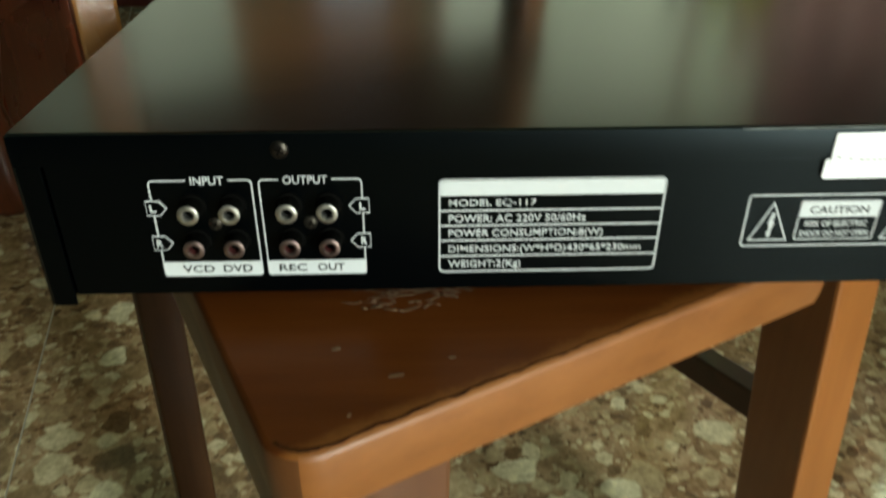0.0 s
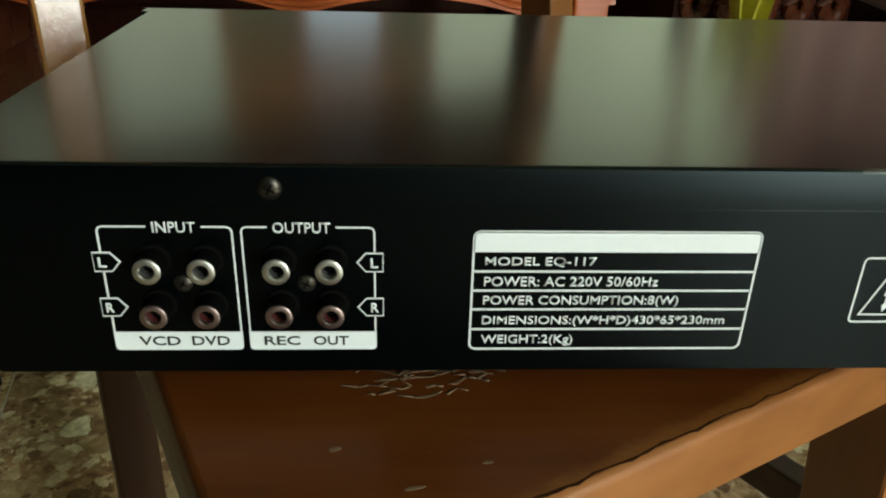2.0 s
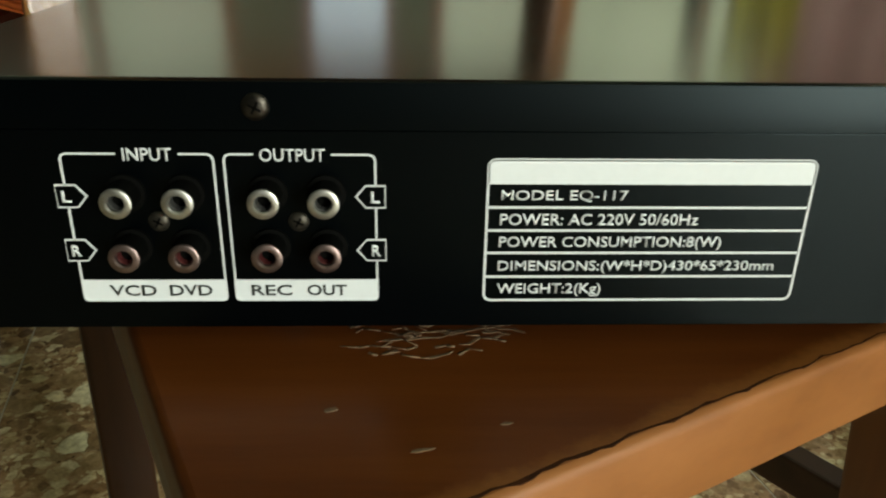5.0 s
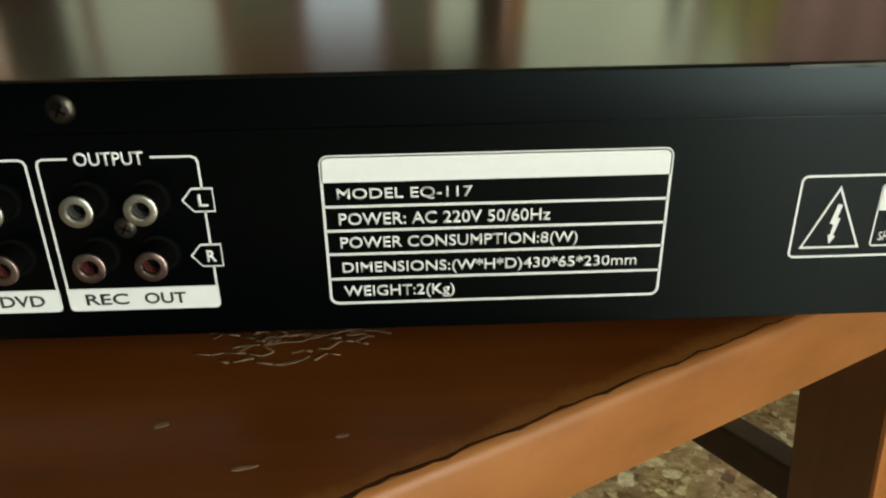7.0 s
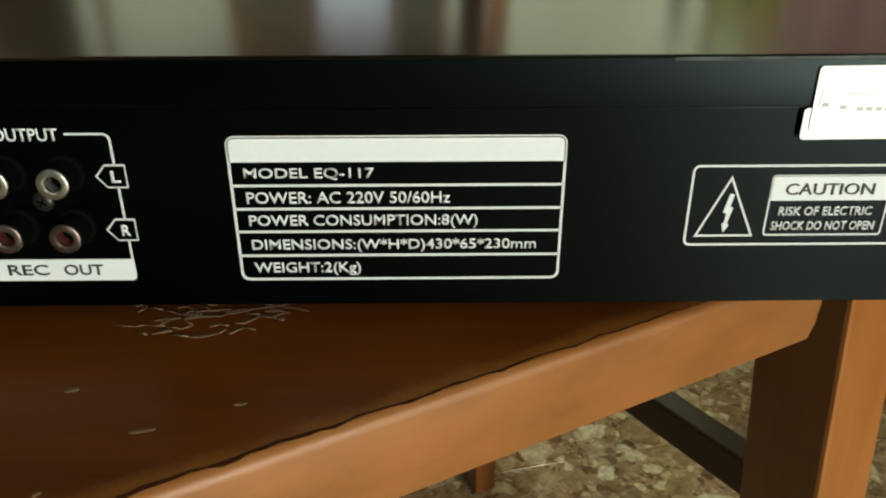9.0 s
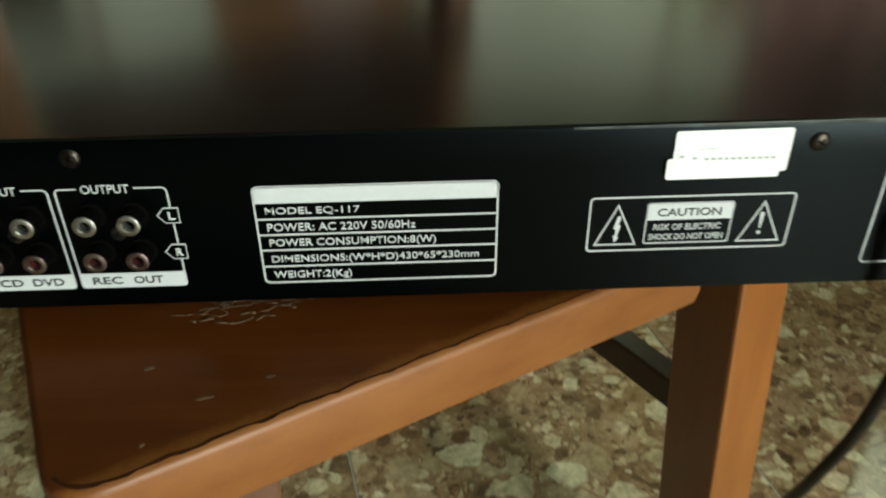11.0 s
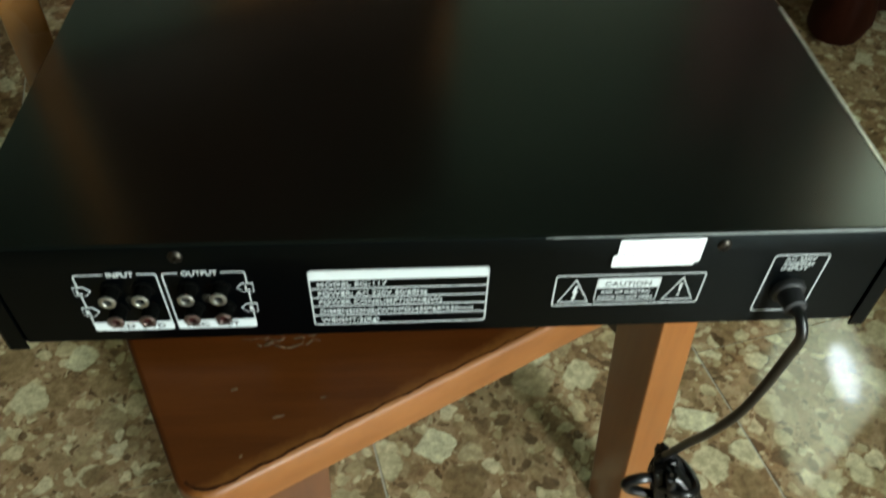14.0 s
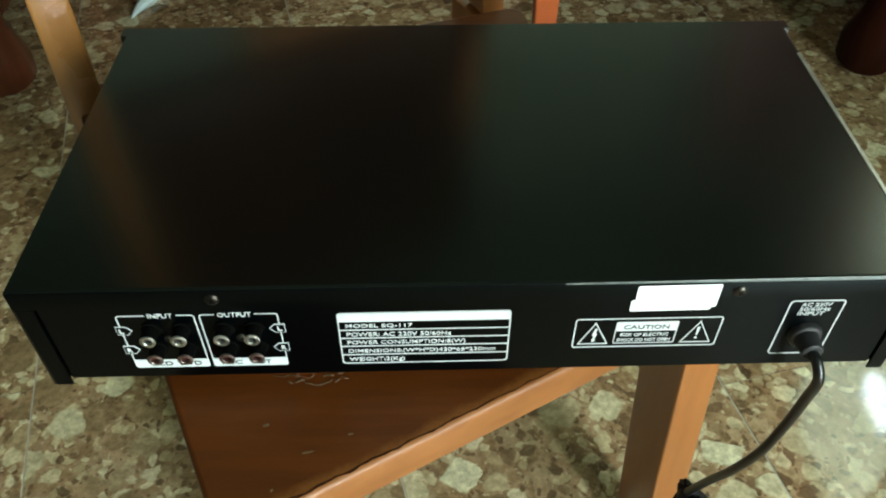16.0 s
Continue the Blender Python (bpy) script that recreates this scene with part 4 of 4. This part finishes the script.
cup(-0.075, 1.12, 0.036, 0.07)
cup(0.085, 1.12, 0.036, 0.07)
cup(0.165, 1.14, 0.034, 0.07)
pot = thing("potted_plant", (0.27, 1.18, TZ), "small green leafy plant in a pot on the table", "plant")
part("pot", lathe([(0.025, 0), (0.036, 0.05), (0.034, 0.05), (0.025, 0.01)], (0.27, 1.18, TZ), "Z", 20), M_PLW, pot)
rnd = random.Random(3)
for i in range(16):
    a, l = rnd.uniform(0, 6.28), rnd.uniform(0.05, 0.09)
    base = Vector((0.27, 1.18, TZ + 0.045))
    tip = base + Vector((math.cos(a) * l * 0.7, math.sin(a) * l * 0.7, l * rnd.uniform(0.2, 1)))
    side = Vector((-math.sin(a), math.cos(a), 0)) * 0.012
    midp = base.lerp(tip, 0.55) + Z * 0.015
    bm = bmesh.new()
    vs = [bm.verts.new(p) for p in (base, midp + side, tip, midp - side)]
    vt = [bm.verts.new(p + Z * 0.0015) for p in (base, midp + side, tip, midp - side)]
    bm.faces.new(vt)
    bm.faces.new(list(reversed(vs)))
    for k in range(4):
        bm.faces.new((vs[k], vs[(k + 1) % 4], vt[(k + 1) % 4], vt[k]))
    part("leaf", bm, M_GREEN, pot)


def draped(name, label, cat, x0, x1, y, z0, z1, material, folds, depth, group="", taper=0.0):
    """Cloth hanging in folds."""
    t = thing(name, ((x0 + x1) / 2, y, z0), label, cat, group)
    bm = bmesh.new()
    nx, nz = folds * 8, 10
    grid = []
    for i in range(nx + 1):
        col = []
        for k in range(nz + 1):
            u, w = i / nx, k / nz
            yy = y - depth * (0.5 + 0.5 * math.sin(2 * math.pi * folds * u + 0.9 * math.sin(3 * w))) * (0.5 + 0.5 * w)
            yy -= taper * 0.03 * math.sin(7 * w + 5 * u) * math.sin(11 * u - 6 * w)
            zz = z0 + (z1 - z0) * w + 0.08 * (z1 - z0) * (1 - w) * math.sin(5 * u + 1)
            width = (0.85 + 0.15 * w) * (1 - taper * max(0.0, 1 - w * 3.2))
            col.append(bm.verts.new(((x0 + x1) / 2 + (x1 - x0) * (u - 0.5) * width, yy, zz)))
        grid.append(col)
    for i in range(nx):
        for k in range(nz):
            bm.faces.new((grid[i][k], grid[i + 1][k], grid[i + 1][k + 1], grid[i][k + 1]))
    bmesh.ops.recalc_face_normals(bm, faces=bm.faces)
    ext = bmesh.ops.extrude_face_region(bm, geom=bm.faces[:])
    for v in [g for g in ext["geom"] if isinstance(g, bmesh.types.BMVert)]:
        v.co.y += 0.003
    part("folds", bm, material, t)
    return t


# ---- carved armchairs ----
def armchair(x, y, turn, label, wood_mat):
    """A heavy carved armchair; x, y is its front left foot, facing the device."""
    t = thing("carved_armchair", (x, y, 0), label, "armchair", "carved armchairs")
    w, d = 0.62, 0.56
    def P(a, b, c):
        q = Vector((a, b, 0))
        q.rotate(Euler((0, 0, radians(turn))))
        return Vector((x, y, c)) + q
    for a, b in ((0, 0), (w, 0), (0, d), (w, d)):
        prof = [(0.0, 0.035), (0.015, 0.05), (0.05, 0.055), (0.1, 0.042), (0.18, 0.032), (0.26, 0.045), (0.33, 0.052), (0.37, 0.045)]
        part("leg", add_tube(bmesh.new(), [P(a, b - 0.03 * math.sin(z * 9), z) for z, r in prof], [r for z, r in prof], 14), wood_mat, t)
    part("seat_frame", prism([P(-0.05, -0.04, 0.3), P(w + 0.05, -0.04, 0.3), P(w + 0.05, d + 0.04, 0.3), P(-0.05, d + 0.04, 0.3)], [P(-0.05, -0.04, 0.38), P(w + 0.05, -0.04, 0.38), P(w + 0.05, d + 0.04, 0.38), P(-0.05, d + 0.04, 0.38)], 0.012), wood_mat, t)
    part("cushion", prism([P(0.03, -0.02, 0.381), P(w - 0.03, -0.02, 0.381), P(w - 0.03, d - 0.05, 0.381), P(0.03, d - 0.05, 0.381)], [P(0.03, -0.02, 0.44), P(w - 0.03, -0.02, 0.44), P(w - 0.03, d - 0.05, 0.44), P(0.03, d - 0.05, 0.44)], 0.02, 3), M_CUSH, t)
    for i in range(9):
        a = 0.02 + (w - 0.04) * i / 8
        ring = [P(a + 0.024 * math.cos(q), -0.045, 0.34 + 0.024 * math.sin(q)) for q in [2 * math.pi * k / 12 for k in range(13)]]
        part("rosette", add_tube(bmesh.new(), ring, 0.007, 7), wood_mat, t)
    for a in (0.0, w):
        part("arm", add_tube(bmesh.new(), spline([P(a, d, 0.6), P(a, d * 0.5, 0.6), P(a, 0.02, 0.565), P(a, -0.06, 0.535), P(a, -0.075, 0.495), P(a, -0.04, 0.478)], 6), 0.034, 12), wood_mat, t)
        part("arm_post", add_tube(bmesh.new(), [P(a, 0.02, z) for z in (0.37, 0.42, 0.47, 0.52, 0.56)], [0.03, 0.042, 0.028, 0.038, 0.03], 12), wood_mat, t)
    # boards added below the seat frame to darken and shade the floor beyond
    part("front_shade_board", prism([P(0.02, -0.01, 0.05), P(w - 0.02, -0.01, 0.05), P(w - 0.02, 0.02, 0.05), P(0.02, 0.02, 0.05)], [P(0.02, -0.01, 0.299), P(w - 0.02, -0.01, 0.299), P(w - 0.02, 0.02, 0.299), P(0.02, 0.02, 0.299)], 0.006), wood_mat, t)
    for a in (-0.012, w - 0.012):
        part("side_shade_board", prism([P(a, 0.03, 0.1), P(a + 0.024, 0.03, 0.1), P(a + 0.024, d, 0.1), P(a, d, 0.1)], [P(a, 0.03, 0.299), P(a + 0.024, 0.03, 0.299), P(a + 0.024, d, 0.299), P(a, d, 0.299)], 0.006), wood_mat, t)
    part("backrest", prism([P(0, d, 0.38), P(w, d, 0.38), P(w, d + 0.05, 0.38), P(0, d + 0.05, 0.38)], [P(0, d + 0.08, 1.0), P(w, d + 0.08, 1.0), P(w, d + 0.12, 1.0), P(0, d + 0.12, 1.0)], 0.012), wood_mat, t)
    return t


armchair(0.835, 1.0, -8, "heavy dark brown carved wooden armchair with scrolled arms", M_DARK)
armchair(-1.3, 0.93, 4, "dark red carved wooden armchair with turned legs", M_MAHOG)
sofa = thing("carved_sofa", (-0.1, 1.9, 0), "long dark brown carved wooden sofa behind the table", "sofa")
part("seat", box((-1.25, 1.62, 0.28), (1.05, 2.16, 0.36), 0.012), M_DARK, sofa)
part("backrest", prism([(-1.25, 2.08, 0.36), (1.05, 2.08, 0.36), (1.05, 2.14, 0.36), (-1.25, 2.14, 0.36)], [(-1.25, 2.14, 0.7), (1.05, 2.14, 0.7), (1.05, 2.19, 0.7), (-1.25, 2.19, 0.7)], 0.012), M_DARK, sofa)
part("apron", box((-1.2, 1.64, 0.16), (1.0, 1.68, 0.28), 0.008), M_DARK, sofa)
for lx in (-1.2, -0.1, 0.98):
    for ly in (1.66, 2.1):
        part("leg", add_tube(bmesh.new(), [(lx, ly, z) for z in (0.0, 0.03, 0.08, 0.16, 0.28)], [0.026, 0.034, 0.03, 0.022, 0.036], 12), M_DARK, sofa)
for lx in (-1.22, 1.02):
    part("arm", add_tube(bmesh.new(), spline([(lx, 2.12, 0.6), (lx, 1.85, 0.59), (lx, 1.66, 0.56), (lx, 1.6, 0.5), (lx, 1.64, 0.36)], 6), 0.034, 12), M_DARK, sofa)
sofa_box = thing("carved_side_chest", (0.62, 1.3, 0), "dark brown carved chest standing beside the table", "chest")
part("body", box((0.42, 1.12, 0.14), (0.72, 1.55, 0.44), 0.012), M_DARK, sofa_box)
for lx, ly in ((0.47, 1.38), (0.67, 1.38), (0.47, 1.5), (0.67, 1.5)):
    part("foot", lathe([(0.018, 0.0), (0.024, 0.02), (0.016, 0.06), (0.024, 0.141)], (lx, ly, 0), "Z", 14), M_DARK, sofa_box)
part("lid", box((0.405, 1.1, 0.4405), (0.735, 1.57, 0.462), 0.008), M_DARK, sofa_box)
for i in range(5):
    for k in range(4):
        c = Vector((0.455 + 0.057 * i, 1.117, 0.178 + 0.072 * k))
        ring = [c + Vector((0.015 * math.cos(q), 0, 0.021 * math.sin(q))) for q in [2 * math.pi * j / 12 for j in range(13)]]
        part("carving", add_tube(bmesh.new(), ring, 0.0125, 8), M_MAHOG, sofa_box)
stand = thing("towel_stand", (0.46, 1.2, 0.462), "small dark turned wooden stand on the chest", "stand")
part("base", lathe([(0.02, 0.0), (0.021, 0.006), (0.016, 0.014)], (0.46, 1.2, 0.4622), "Z", 16), M_DARK, stand)
part("pole", lathe([(0.014, 0.0), (0.013, 0.1), (0.018, 0.13), (0.012, 0.17), (0.013, 0.27), (0.018, 0.28), (0.004, 0.3)], (0.46, 1.2, 0.476), "Z", 16), M_DARK, stand)
part("peg", add_tube(bmesh.new(), [(0.46, 1.2, 0.748), (0.485, 1.1, 0.742), (0.5, 1.025, 0.736)], 0.007, 8), M_DARK, stand)
draped("yellow_cloth", "lime yellow cloth hanging in folds from the stand", "cloth", 0.446, 0.552, 1.022, 0.36, 0.742, M_YEL, 2, 0.035, taper=0.5)
draped("pink_cloth", "pink cloth draped over the armchair's back", "cloth", 0.66, 1.36, 1.47, 0.5, 0.98, M_PINK, 6, 0.05)
carton = thing("carton", (0.67, 1.22, 0.4625), "pale blue flat carton with green printed top on the chest", "carton")
cm = pose(0.66, 1.17, 0.4855, 6, 4, -14)
part("body", box((-0.12, -0.09, -0.0155), (0.12, 0.09, 0.0155), 0.002, m=cm), M_CARTON, carton)
part("printed_top", box((-0.115, -0.085, 0.0157), (0.115, 0.085, 0.0167), m=cm), M_GREEN, carton, "green printed leaf picture")
part("printed_mark", box((-0.06, -0.0912, -0.008), (-0.01, -0.0903, 0.006), m=cm), M_SCREW, carton)
pink = draped("pink_curtain", "pink curtain hanging from ceiling height in the corner", "curtain", 1.18, 1.46, 2.44, 0.05, 2.4, M_PINK, 5, 0.06, "pink curtains")
copy_thing(pink, Matrix.Translation((1.47, 2.2, 0.05)) @ Matrix.Rotation(radians(-90), 4, "Z"))
cab = thing("wall_cabinet", (-0.275, 2.45, 1.02), "reddish brown wooden cabinet hanging on the wall above the window", "cabinet")
part("body", box((-0.58, 2.3, 1.02), (0.03, 2.498, 2.1), 0.006), M_CAB, cab)
for dx in (-0.576, -0.272):
    d = part("door", box((dx, 2.282, 1.026), (dx + 0.298, 2.2995, 2.094), 0.004), M_CAB, cab)
    part("handle", add_tube(bmesh.new(), [(dx + (0.275 if dx < -0.4 else 0.025), 2.262, z) for z in (1.55, 1.6, 1.65)], 0.006, 8), M_SCREW, d)
pc = thing("purple_cloth", (-0.6, 1.1, TZ), "folded purple cloth lying on the table", "cloth")
part("folds", box((-0.72, 1.0, TZ), (-0.44, 1.25, TZ + 0.03), 0.012, 3), M_PURPLE, pc)

strip = thing("plastic_strip", (-0.512, 1.22, 0.0), "pale blue-grey plastic strip lying curved on the floor", "strip")
strip_pts = spline([(-0.52, 1.178, 0.006), (-0.514, 1.21, 0.008), (-0.504, 1.245, 0.008), (-0.482, 1.29, 0.007)], 6)
part("strap", add_tube(bmesh.new(), strip_pts, [0.002 + 0.012 * min(1.0, k / 12) for k in range(len(strip_pts))], 8), M_CARTON, strip)

# ---- floor tiles ----
floor = tagged(part("floor", box((X0 - 0.14, Y0 - 0.14, -0.02), (X1 + 0.14, Y1 + 0.14, -0.0009)), M_GROUT, None), "brown and cream brecciated marble tile floor with pale joints", "floor", kind="structure")
T = 0.397
TA = radians(13.0)
tile_me = finish(box((-T / 2 + 0.0011, -T / 2 + 0.0004, -0.012), (T / 2 - 0.0011, T / 2 - 0.0004, 0.0), 0.0005, 1), "tile", M_TILE, False)
ax, ay = Vector((math.cos(TA), math.sin(TA), 0)), Vector((-math.sin(TA), math.cos(TA), 0))
corner0 = Vector((-0.084, 0.601, 0))
for i in range(-9, 10):
    for k in range(-9, 8):
        c = corner0 + ax * (T * (i + 0.5)) + ay * (T * (k + (0.0 if i % 2 == 0 else 0.5)))
        if X0 + 0.1 < c.x < X1 - 0.1 and Y0 + 0.1 < c.y < Y1 - 0.1 or (X0 - 0.1 < c.x < X1 + 0.1 and Y0 - 0.1 < c.y < Y1 + 0.1):
            t = new("tile", tile_me)
            t.matrix_world = Matrix.Translation(c) @ Matrix.Rotation(TA, 4, "Z")
            t.parent = floor
